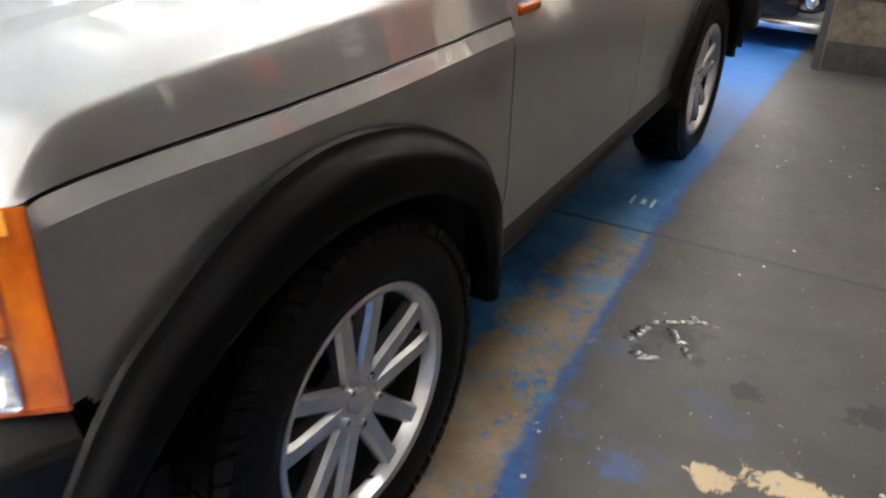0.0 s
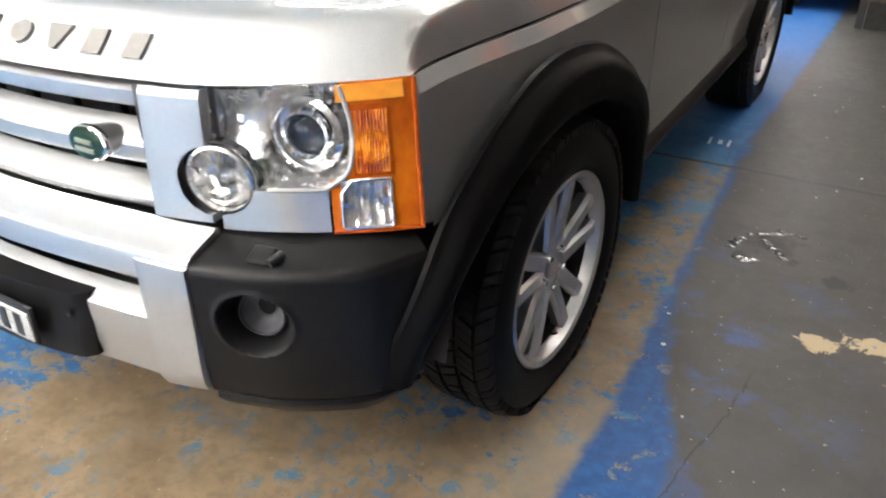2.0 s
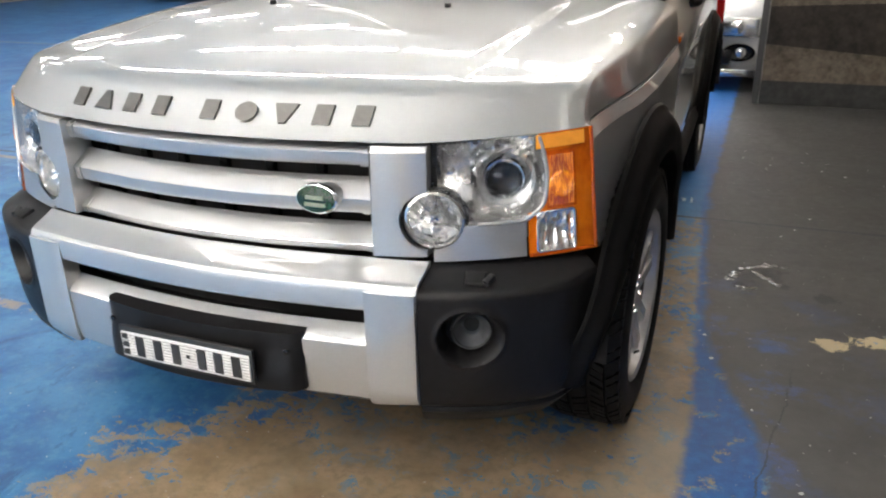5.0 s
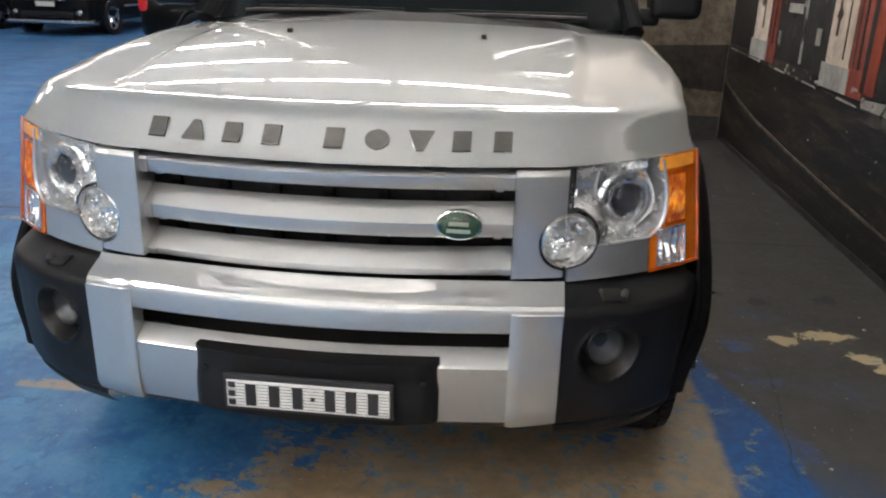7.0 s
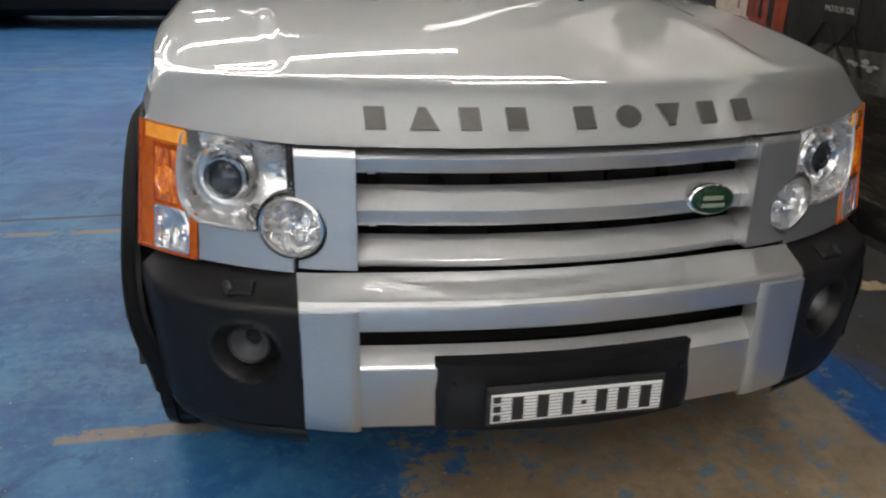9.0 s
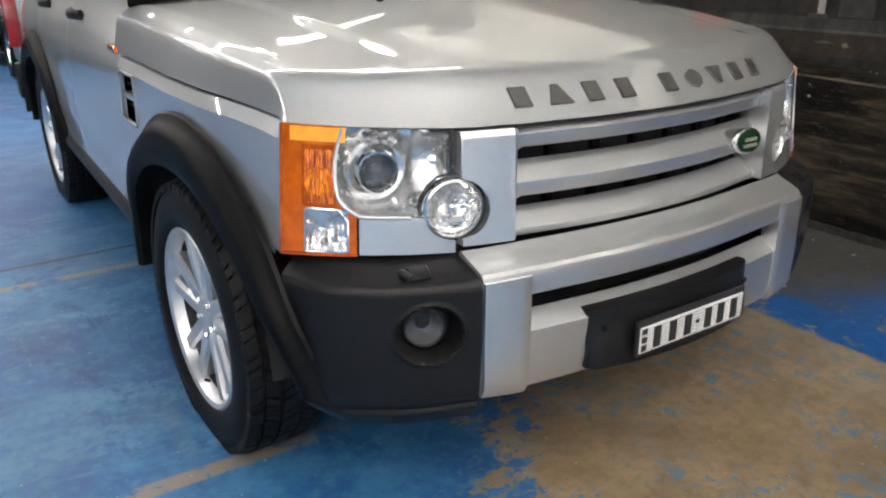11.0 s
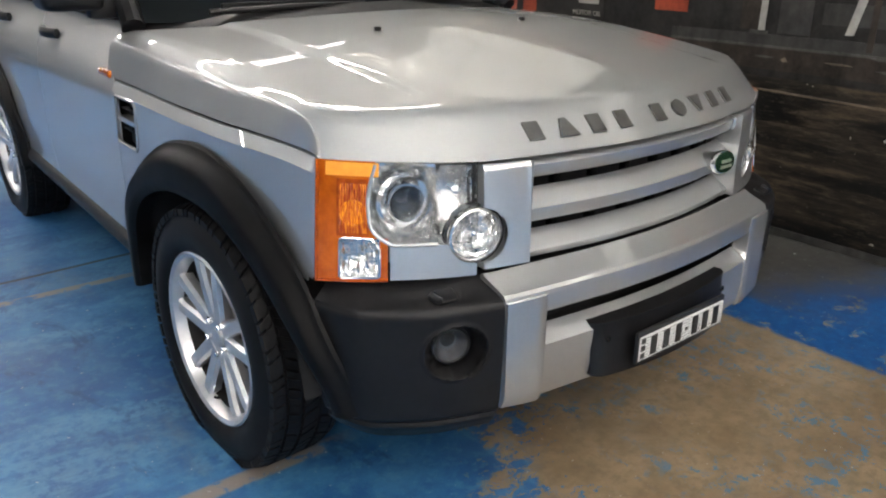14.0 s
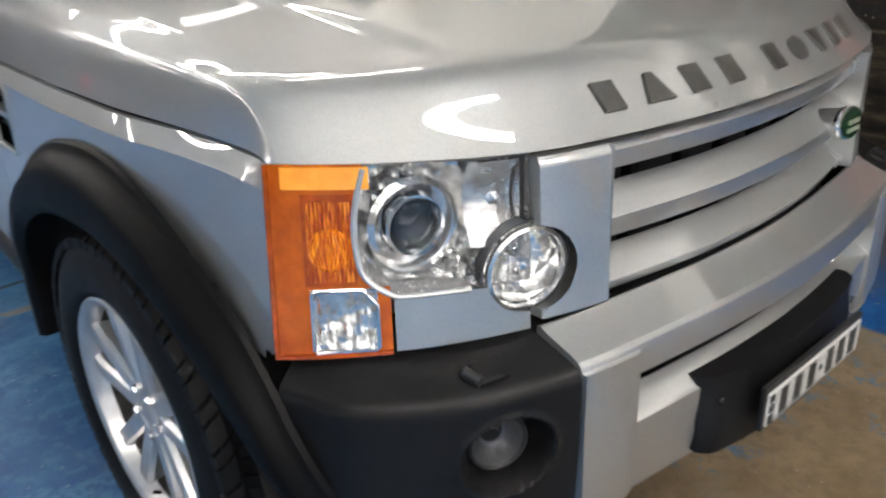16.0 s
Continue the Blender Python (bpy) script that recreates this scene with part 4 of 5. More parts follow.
    # amber turn lens round the clear corner lamp
    def amber_place(s, v, d=0.0):
        u1 = cover_edge(v) if v < 0.66 else 0.43
        if v >= 0.60:
            u1 = cover_edge(0.60) + (0.44 - cover_edge(0.60)) * smooth(v, 0.60, 0.70)
        return lamp_place(0.004 + (u1 - 0.012) * s, v, d)
    bm = sheet(lambda s, v, d: amber_place(s, v, -0.002 + d), span(0, 1, 14), span(0.0, 0.632, 20), 0.004)
    for ua, ub, va, vb in ((0.004, 0.145, 0.632, 1.0), (0.383, 0.432, 0.632, 1.0), (0.145, 0.383, 0.968, 1.0)):
        sheet(lambda u, v, d: lamp_place(u, v, -0.002 + d), span(ua, ub, 6), span(va, vb, 8), 0.004, bm)
    part("amber_frame", f(bm), AMBER, unit, "amber turn-signal lens")
    part("amber_window", f(sheet(lambda u, v, d: lamp_place(u, v, -0.004 + d), span(0.125, 0.315, 10), span(0.145, 0.615, 20), 0.003)), AMBER_DEEP, unit, "deep amber bulb window")
    ribs = lambda u, v, d: lamp_place(u, v, -0.0055 + 0.0010 * math.sin(u * 420) + d)
    part("amber_ribs", f(sheet(ribs, span(0.140, 0.306, 40), span(0.18, 0.59, 14), 0.003)), AMBER_RIBS, unit, "ribbed amber window", smooth=0)
    # oval patch of brighter amber painted in for the bulb's reflection
    glow = lambda q, v, d: lamp_place(0.222 + 0.078 * q * math.sqrt(max(0.02, 1 - ((v - 0.42) / 0.11) ** 2)), v, -0.0068 + 0.0010 * math.sin((0.222 + 0.078 * q) * 420) - 0.0010 * math.cos((v - 0.42) * 14) + d)
    part("amber_glow_patch", f(sheet(glow, span(-1, 1, 34), span(0.31, 0.53, 12), 0.0015)), AMBER_GLOW, unit, "bulb reflection painted as brighter ribbed amber", smooth=0)
    flute = lambda u, v: lamp_place(u, v, -0.002 + (0.006 + 0.014 * abs(math.sin(u * 52))) * math.sin(math.pi * (v - 0.63) / 0.34) * math.sin(math.pi * (u - 0.14) / 0.246) ** 0.5 + 0.002 * math.sin(v * 40 + u * 30))
    clear = part("corner_lamp", f(sheet(flute, span(0.142, 0.385, 16), span(0.635, 0.966, 10))), REFLECTOR, unit, "clear fluted corner lamp", smooth=0)
    part("frame", f(tube([lamp_place(u, v, -0.005) for u, v in ((0.145, 0.65), (0.145, 0.955), (0.155, 0.968), (0.37, 0.968), (0.382, 0.955), (0.382, 0.72), (0.33, 0.635), (0.16, 0.635), (0.145, 0.65))], 0.0032, 6)), REFLECTOR, clear)
    part("lens", f(sheet(lambda u, v, d: lamp_place(u, v, -0.005 + d), span(0.145, 0.382, 8), span(0.637, 0.966, 8), 0.002)), CLEAR, clear).visible_shadow = False
    part("amber_top", f(sheet(lambda u, v, d: lamp_place(u, v, -0.005 + d), span(0.06, 0.375, 12), span(0.012, 0.120, 4), 0.003)), AMBER_PALE, unit, "pale amber strip")
    # body-colour panel under the cover
    bm = sheet(lambda u, v, d: lamp_place(u, v, -0.001 + d), span(0.445, 0.992, 66), span(0.70, 0.995, 44), 0.012)
    kill = [q for q in bm.faces if math.hypot(q.calc_center_median().x - RC[0], q.calc_center_median().z - RC[1]) < RC[2] + 0.001]
    bmesh.ops.delete(bm, geom=kill, context="FACES")
    part("lower_panel", f(bm), SILVER, unit)
    # round driving lamp across the seam
    m = pose(RC[0], front_y(RC[0]) + 0.004, RC[1]) @ pose(0, 0, 0, 0, 3, -90 + 17)
    lamp = part("driving_lamp", f(lathe([(0.0685, 0.004), (0.0675, 0.010), (0.0620, 0.012), (0.060, 0.006), (0.0595, -0.05), (0.0685, -0.05)], 48, m)), REFLECTOR, unit, "round clear driving lamp")
    prof = [(0.060, -0.004)] + [(0.060 * (1 - k / 5) ** 0.8, -0.004 - 0.034 * (1 - (1 - k / 5) ** 2)) for k in range(1, 5)] + [(0.001, -0.04)]
    bm = lathe(prof, 11, m)
    for v in bm.verts:
        l = m.inverted() @ v.co
        r = math.hypot(l.y, l.z)
        q = math.atan2(l.z, l.y)
        l.x += (0.006 * math.sin(3 * q + 0.6) + 0.002 * math.sin(7 * q + r * 160)) * smooth(r, 0.0, 0.03) * smooth(r, 0.060, 0.050)
        v.co = m @ l
    part("bowl", f(bm), REFLECTOR, lamp, smooth=0)
    part("bulb", f(lathe([(0.0, 0.0), (0.008, -0.002), (0.011, -0.012), (0.011, -0.035)], 16, m)), CHROME, lamp)
    part("lens", f(lathe([(0.061, 0.006), (0.042, 0.012), (0.02, 0.0145), (0.0005, 0.015)], 40, m)), CLEAR, lamp).visible_shadow = False
    part("gap_ring", f(lathe([(0.0755, -0.016), (0.0750, 0.004), (0.0735, 0.0055), (0.0690, 0.0), (0.0688, -0.02)], 56, m)), FOG_GREY, lamp)


lamp_side(False)
lamp_side(True)

# bumper
bumper = empty("front_bumper")
bumper.parent = car
shelf = [(0.088, 0.664), (0.085, 0.680), (0.078, 0.682), (0.070, 0.676), (0.018, 0.656), (0.006, 0.650), (0.0, 0.642), (-0.003, 0.630), (0.0, 0.588), (0.006, 0.583), (0.06, 0.583), (0.08, 0.64)]
part("upper_beam", bar(shelf, -0.559, 0.559, bump_y, 44), SILVER, bumper, smooth=22)
low = [(0.050, 0.528), (0.008, 0.504), (0.0, 0.496), (0.0, 0.40), (0.010, 0.352), (0.03, 0.338), (0.09, 0.345), (0.06, 0.515)]
part("lower_beam", bar(low, -0.444, 0.444, bump_y, 36), SILVER, bumper, smooth=22)
bm = sheet(lambda u, v, d: Vector((0.442 + 0.116 * u, bump_y(0.442 + 0.116 * u) - 0.010 + 0.006 * smooth(u, 0.06, 0.0) + 0.012 * smooth(v, 0.1, 0.0) + d, 0.342 + 0.292 * v + 0.012 * u * (1 - v))),
           span(0, 1, 8), span(0, 1, 12), 0.05)
both("bumper_column", bm, SILVER, bumper)
part("slot_back", bar([(0.15, 0.48), (0.16, 0.48), (0.16, 0.64), (0.15, 0.64)], -0.50, 0.50, bump_y), DARK_VOID, bumper)
for k in range(5):
    z = 0.545 + 0.009 * k
    part("slot_rib", bar([(0.115, z), (0.135, z), (0.135, z + 0.003), (0.115, z + 0.003)], -0.44, 0.44, bump_y, 10), GLOSS_BLACK, bumper)
part("under_tray", bar([(0.06, 0.318), (0.08, 0.300), (0.55, 0.26), (0.55, 0.34), (0.06, 0.345)], -0.56, 0.56, bump_y, 20), DARK_VOID, bumper)


def corner_place(t, v, d=0.0):
    """Black bumper corner: t from the silver column round to the wheel arch."""
    x = curve_at([(0, 0.561), (0.35, 0.70), (0.6, 0.79), (0.8, 0.856), (1.0, 0.896)], t)
    y = curve_at([(0, -0.820), (0.35, -0.768), (0.6, -0.710), (0.8, -0.646), (1.0, -0.540)], t)
    nx, ny = Vector((0.25 + 0.75 * t, -1 + 0.75 * t, 0)).normalized().xy
    inward, z = curve_at([(0.0, 0.145), (0.10, 0.13), (0.22, 0.015), (0.27, 0.0), (0.32, -0.003), (0.7, 0.004), (0.86, 0.014), (0.90, 0.026), (0.93, 0.024), (1.0, 0.06)], v), \
        curve_at([(0.0, 0.690), (0.10, 0.684), (0.22, 0.643), (0.27, 0.630), (0.32, 0.612), (0.7, 0.42), (0.86, 0.350), (0.90, 0.335), (0.93, 0.322), (1.0, 0.278)], v)
    inward *= 1 - 0.55 * smooth(t, 0.55, 1.0) * (1 if v < 0.25 else 0)
    # fog recess
    fx, fz = 0.668, 0.527
    r = math.hypot(x - fx, (z - fz) * 1.0)
    if v > 0.27:
        inward += 0.060 * smooth(r, 0.070, 0.048) - 0.004 * smooth(r, 0.080, 0.070) * smooth(r, 0.060, 0.070)
    return Vector((x - nx * (inward + d), y - ny * (inward + d), z))


TT = span(0, 0.60, 60)[:-1] + span(0.60, 1, 14)
VV = span(0, 0.27, 16)[:-1] + span(0.27, 0.78, 46)[:-1] + span(0.78, 1, 18)
both("bumper_corner", sheet(corner_place, TT, VV), BLACK_PLASTIC, bumper, "black grained plastic bumper corner")
mf = pose(0.660, -0.742, 0.533) @ pose(0, 0, 0, 0, 0, -90 + 22)
WASHER_AT = pose(0.672, -0.738, 0.6550, 20, 0, 13)
for s in (False, True):
    f = flip if s else (lambda b: b)
    fog = part("fog_lamp", f(lathe([(0.0, -0.02), (0.020, -0.018), (0.036, -0.004), (0.042, 0.010), (0.044, 0.012), (0.045, 0.0), (0.045, -0.03)], 32, mf)), FOG_BOWL, bumper, "round fog lamp")
    part("lens", f(lathe([(0.0005, 0.022), (0.022, 0.019), (0.042, 0.010)], 32, mf)), CLEAR, fog).visible_shadow = False
    part("bezel", f(lathe([(0.041, 0.010), (0.044, 0.0145), (0.0475, 0.012), (0.048, 0.0)], 32, mf)), CAP_GREY, fog)
    bm = box(-0.028, 0.020, -0.021, 0.022, -0.014, 0.006, 0.007, seg=3)
    bmesh.ops.transform(bm, matrix=WASHER_AT, verts=bm.verts)
    w = part("washer", f(bm), BLACK_PLASTIC, bumper, "low headlamp washer pad")
    part("nozzle", f(lathe([(0.0, 0.016), (0.006, 0.016), (0.0085, 0.013), (0.009, -0.016), (0.0, -0.018)], 16, WASHER_AT @ pose(0.026, -0.002, 0.002, 0, 0, 62))), CAP_GREY, w)

# plate carrier and number plate
bm = sheet(lambda u, v, d: Vector((0.288 * u * (1 - 0.03 * smooth(d, 0, 0.03)), -0.887 + 0.035 * u * u - 0.012 * smooth(v, 0.8, 0.2) - 0.018 * smooth(abs(u), 1.0, 0.93) + d, 0.366 + 0.148 * v)),
           span(-1, 1, 40), span(0, 1, 12), 0.055)
carrier = part("plate_carrier", bm, BLACK_PLASTIC, bumper, "black plastic number-plate carrier")
for u in (-0.255, 0.255):
    for z in (0.395, 0.470):
        part("screw", lathe([(0.0, 0.004), (0.007, 0.003), (0.008, 0)], 12, pose(u, -0.884, z, 0, 0, -90)), GLOSS_BLACK, carrier)
nplate = part("number_plate", box(-0.194, 0.194, -0.931, -0.921, 0.394, 0.484, 0.003), PLATE_BLACK, bumper, "number plate with plain dark bars in a black frame")
part("plate_face", box(-0.186, 0.186, -0.934, -0.9305, 0.403, 0.470, 0.001), PLATE_WHITE, nplate, "white ribbed face", smooth=0)
for k in range(8):
    z = 0.4075 + 0.0078 * k
    part("groove", box(-0.184, 0.184, -0.9348, -0.9336, z, z + 0.0012), M_GREY, nplate, smooth=0)
for x0, w in ((-0.142, 0.024), (-0.088, 0.024), (-0.034, 0.024), (0.040, 0.024), (0.088, 0.024), (0.138, 0.024)):
    part("bar", box(x0, x0 + w, -0.9362, -0.9335, 0.410, 0.463), PLATE_BLACK, nplate, smooth=0)
part("bar", box(0.008, 0.018, -0.9362, -0.9335, 0.431, 0.441), PLATE_BLACK, nplate, smooth=0)
for z in (0.408, 0.430, 0.452):
    part("bar", box(-0.182, -0.166, -0.9362, -0.9335, z, z + 0.014), PLATE_BLACK, nplate, smooth=0)


# ---- sides ----
ARCH_OUT = [(-0.645, 0.356), (-0.602, 0.53), (-0.500, 0.682), (-0.386, 0.770), (-0.258, 0.846), (-0.12, 0.897), (0.03, 0.905), (0.20, 0.872), (0.38, 0.790), (0.52, 0.690), (0.590, 0.555), (0.605, 0.45), (0.590, 0.325)]
ARCH_IN = [(-0.580, 0.352), (-0.553, 0.46), (-0.485, 0.545), (-0.39, 0.628), (-0.25, 0.706), (-0.10, 0.752), (0.04, 0.760), (0.16, 0.745), (0.28, 0.705), (0.385, 0.645), (0.460, 0.555), (0.497, 0.46), (0.508, 0.325)]


def along(table, t):
    """A place along a line of (y, z), t from 0 to 1."""
    n = len(table) - 1
    return (curve_at([(i / n, p[0]) for i, p in enumerate(table)], t), curve_at([(i / n, p[1]) for i, p in enumerate(table)], t))


MID = [((a[0] * 0.7 + b[0] * 0.3), (a[1] * 0.7 + b[1] * 0.3)) for a, b in zip(ARCH_OUT, ARCH_IN)]


def in_arch(y, z):
    """Whether a place lies inside the wheel opening, up to under the trim."""
    pts = MID + [(0.55, 0.2), (-0.62, 0.2)]
    odd = False
    for (y0, z0), (y1, z1) in zip(pts, pts[1:] + pts[:1]):
        if (z0 > z) != (z1 > z) and y < (y1 - y0) * (z - z0) / (z1 - z0) + y0:
            odd = not odd
    return odd


def side_sheet(y0, y1, z0, z1, ny, nz, wheels=(0.0, 2.885), cut=0.545, top=None):
    bm = bmesh.new()
    zt = top or (lambda y: z1)
    fn = lambda u, v, d: Vector((side_x(y0 + (y1 - y0) * u, z0 + (zt(y0 + (y1 - y0) * u) - z0) * v) - d, y0 + (y1 - y0) * u, z0 + (zt(y0 + (y1 - y0) * u) - z0) * v))
    sheet(fn, span(0, 1, ny), span(0, 1, nz), 0.012, bm)
    kill = []
    for f in bm.faces:
        c = f.calc_center_median()
        for wy in wheels:
            if in_arch(c.y - wy, c.z):
                kill.append(f)
                break
    bmesh.ops.delete(bm, geom=kill, context="FACES")
    return bm


def fender_top(y):
    return shut_line(y) - 0.0065


def fender_fn(u, v, d):
    z = 0.46 + (fender_top(-0.53 + 1.175 * u) - 0.46) * v
    lead = -0.519 - 0.021 * (0.96 - z) / 0.27
    y = lead + (0.645 - lead) * u
    x = side_x(y, min(z, 0.90))
    edge = 0.891 - 0.031 * (z - 0.689) / 0.273
    x += (min(x, edge) - x) * smooth(y, -0.10, -0.52)
    x -= 0.014 * max(0.0, (v - 0.938) / 0.062) * smooth(y, -0.525, -0.49)
    return Vector((x - d, y, z))


bm = sheet(fender_fn, [0, 0.006, 0.012, 0.025] + span(0.05, 0.80, 44)[:-1] + span(0.80, 1, 50), span(0, 0.60, 18)[:-1] + span(0.60, 0.938, 46)[:-1] + span(0.938, 1, 5), 0.012)
kill = [f for f in bm.faces for c in [f.calc_center_median()] if in_arch(c.y, c.z) or (c.z < 0.684 and c.y < -0.3)]
bmesh.ops.delete(bm, geom=kill, context="FACES")
bm2 = flip(bm)
kill = [f for f in bm2.faces for c in [f.calc_center_median()] if 0.445 < c.y - (0.868 - c.z) * 0.15 < 0.630 and 0.791 < c.z < 0.944]
bmesh.ops.delete(bm2, geom=kill, context="FACES")
part("front_wing", bm, SILVER, car, smooth=12)
part("front_wing", bm2, SILVER, car, "silver wing with a vent opening", smooth=12)
belt = lambda y: 1.155
for nm, y0, y1 in (("front_door", 0.652, 1.70), ("rear_door", 1.706, 2.60), ("rear_quarter", 2.606, 3.93)):
    a, b = both(nm, side_sheet(y0, y1, 0.445, 1.155, 44, 28, top=(lambda y: 1.155 - 0.045 * smooth(y, 0.80, 0.652)) if nm == "front_door" else None), SILVER, car)
    if "door" in nm:
        for ob, s in ((a, 1), (b, -1)):
            hy = y1 - 0.30
            bm = loft([[Vector((side_x(hy + dy, 1.065) * s + s * (0.012 + 0.028 * math.sin(math.pi * t)) + s * 0.012 * math.cos(q), hy + dy, 1.065 + 0.02 * math.sin(q)))
                        for q in (2 * math.pi * k / 10 for k in range(10))] for t in span(0, 1, 8) for dy in [0.22 * t]])
            part("handle", bm, BLACK_PLASTIC, ob, "dark door handle")
# side vent behind the wheel
for s in (False, True):
    f = flip if s else (lambda b: b)
    part("side_repeater", f(box(0.875, side_x(0.74, 1.0) + 0.013, 0.685, 0.800, 0.985, 1.012, 0.012, seg=3)), AMBER, car, "small amber side repeater")
    if not s:
        continue
    def slant(bm):
        for v in bm.verts:
            v.co.y += (0.868 - v.co.z) * 0.15
        return f(bm)
    vent = part("side_vent", slant(sheet(lambda u, v: Vector((side_x(0.48, 0.9) - 0.045, 0.430 + 0.206 * u, 0.780 + 0.174 * v)), [0, 1], [0, 1])), DARK_VOID, car, "dark side vent with a body-colour bar")
    out = side_x(0.52, 0.9)
    for z0, z1 in ((0.832, 0.837), (0.862, 0.878), (0.900, 0.905)):
        part("slat", slant(box(out - 0.040, out - (0.004 if z0 == 0.862 else 0.018), 0.440, 0.632, z0, z1, 0.002)), SILVER if z0 == 0.862 else GLOSS_BLACK, vent)
    frame_loop = [(0.456, 0.790), (0.620, 0.790), (0.631, 0.801), (0.631, 0.934), (0.620, 0.945), (0.456, 0.945), (0.444, 0.934), (0.444, 0.801), (0.456, 0.790)]
    part("frame", slant(tube([(out + 0.001, y, z) for y, z in frame_loop], 0.0052, 8)), SILVER, vent, "thin silver vent frame")


# plastic arches
def arch_place(t, w, wy, front):
    """t from the front foot over the wheel to the rear foot; w from the outer to the inner edge."""
    (y0, z0), (y1, z1) = along(ARCH_OUT, t), along(ARCH_IN, t)
    y, z = y0 + (y1 - y0) * w, z0 + (z1 - z0) * w
    flare = curve_at([(0.0, 0.0), (0.04, 0.009), (0.11, 0.012), (0.32, 0.036), (0.44, 0.042), (0.82, 0.045), (1.0, 0.034)], w)
    if front:
        x = side_x(y, max(z, 0.5)) + 0.004 + flare * 1.15 - 0.012 * smooth(y, -0.56, -0.66) * (1 - 0.5 * w) - (0.045 * smooth(z, 0.54, 0.34) if y < 0 else 0.0)
    else:
        x = side_x(y + wy, max(z, 0.5)) + 0.004 + flare
    return Vector((x, y + wy, z))


for wy, front in ((0.0, True), (2.885, False)):
    ws = [0.0, 0.04, 0.11, 0.18, 0.25, 0.32, 0.38, 0.44, 0.6, 0.75, 0.82, 0.92, 1.0]
    bm = bmesh.new()
    g = [[bm.verts.new(arch_place(t, w, wy, front)) for w in ws] + [bm.verts.new(arch_place(t, 1.0, wy, front) - Vector((0.05, 0, 0)))] for t in span(0, 1, 60)]
    for a, b in zip(g, g[1:]):
        for k in range(len(ws)):
            bm.faces.new((a[k], b[k], b[k + 1], a[k + 1]))
    bmesh.ops.solidify(bm, geom=bm.faces[:], thickness=0.004)
    both("wheel_arch", bm, BLACK_PLASTIC, car, "black plastic wheel-arch trim")
    bm = sheet(lambda u, v: Vector((0.50 + 0.43 * v, wy + 0.53 * math.cos(math.pi * (0.97 - 0.94 * u)), 0.33 + 0.50 * math.sin(math.pi * (0.97 - 0.94 * u)))), span(0, 1, 24), [0, 1])
    loft([[Vector((0.50, wy + r * math.cos(math.pi * (0.97 - 0.94 * k / 24)), 0.33 + r * math.sin(math.pi * (0.97 - 0.94 * k / 24)))) for k in range(25)] for r in (0.02, 0.54)], closed=False, bm=bm)
    both("wheel_well", bm, DARK_VOID, car)
both("sill", sheet(lambda u, v, d: Vector((side_x(0.56 + 1.80 * u, 0.5) - 0.012 + 0.03 * math.sin(v * 3.1) - d, 0.56 + 1.80 * u, 0.355 + 0.095 * v)), span(0, 1, 12), span(0, 1, 8), 0.06), BLACK_PLASTIC, car)
both("mud_flap", box(0.66, 0.865, 3.28, 3.30, 0.16, 0.52, 0.004), RUBBER, car)

# body shell inside, floor pan, roof, glass
part("floor_pan", box(-0.80, 0.80, -0.60, 3.8, 0.30, 0.40, 0.02), DARK_VOID, car)
part("engine_bay", box(-0.49, 0.49, -0.58, 0.55, 0.38, 0.93, 0.02), DARK_VOID, car)
both("dash_filler", box(0.50, 0.80, 0.52, 0.62, 0.40, 1.06, 0.01), DARK_VOID, car)


def screen_place(u, v, d=0.0):
    """Windscreen: u across, v up."""
    w = 0.80 - 0.13 * v
    return Vector((w * u, 0.50 + 0.16 * u ** 4 + 0.62 * v + 0.10 * u * u * v + d, 1.165 + 0.60 * v + 0.02 * (1 - u * u) * v - 0.01 * u * u))


part("windscreen", sheet(screen_place, span(-1, 1, 20), span(0, 1, 10), 0.006), TINTED, car, "dark tinted windscreen")
part("cowl", sheet(lambda u, v, d: Vector((0.80 * u, 0.385 + 0.25 * u ** 4 + 0.13 * v, 1.166 - 0.040 * u * u + 0.036 * v - d)), span(-1, 1, 20), [0, 0.5, 1], 0.02), BLACK_PLASTIC, car)
both("a_pillar", tube([screen_place(1.03, v, -0.006) for v in span(-0.02, 1.0, 8)], 0.038, 10), BLACK_PLASTIC, car)
roof = sheet(lambda u, v, d: Vector((0.70 * u, 1.16 + 2.66 * v, 1.775 + 0.03 * math.sin(math.pi * min(1, v * 1.2)) - 0.045 * u ** 4 + 0.075 * smooth(v, 0.40, 0.52) - d)), span(-1, 1, 18), span(0, 1, 26), 0.03)
part("roof", roof, SILVER, car)
for y0, y1 in ((0.78, 1.68), (1.74, 2.56), (2.66, 3.60)):
    both("side_window", sheet(lambda u, v, d: Vector((0.872 - 0.165 * v - d, max(y0 + (y1 - y0) * u, 0.72 + 0.56 * v if y0 < 1 else 0), 1.165 + 0.57 * v)), span(0, 1, 12), span(0, 1, 8), 0.006), TINTED, car, "dark side window")
for y0, y1 in ((1.68, 1.74), (2.56, 2.66), (3.60, 3.84)):
    both("pillar", sheet(lambda u, v, d: Vector((0.868 - 0.162 * v - d, y0 + (y1 - y0) * u, 1.16 + 0.60 * v)), span(0, 1, 3), span(0, 1, 6), 0.02), SILVER, car)
part("tailgate", sheet(lambda u, v, d: Vector(((0.86 - 0.15 * smooth(v, 0.5, 1)) * u, 3.93 - 0.09 * smooth(v, 0.45, 1) - d, 0.5 + 1.28 * v)), span(-1, 1, 12), span(0, 1, 12), 0.03), SILVER, car)
part("rear_window", sheet(lambda u, v: Vector((0.64 * u, 3.908 - 0.06 * v, 1.25 + 0.42 * v)), [-1, 0, 1], [0, 1]), TINTED, car)
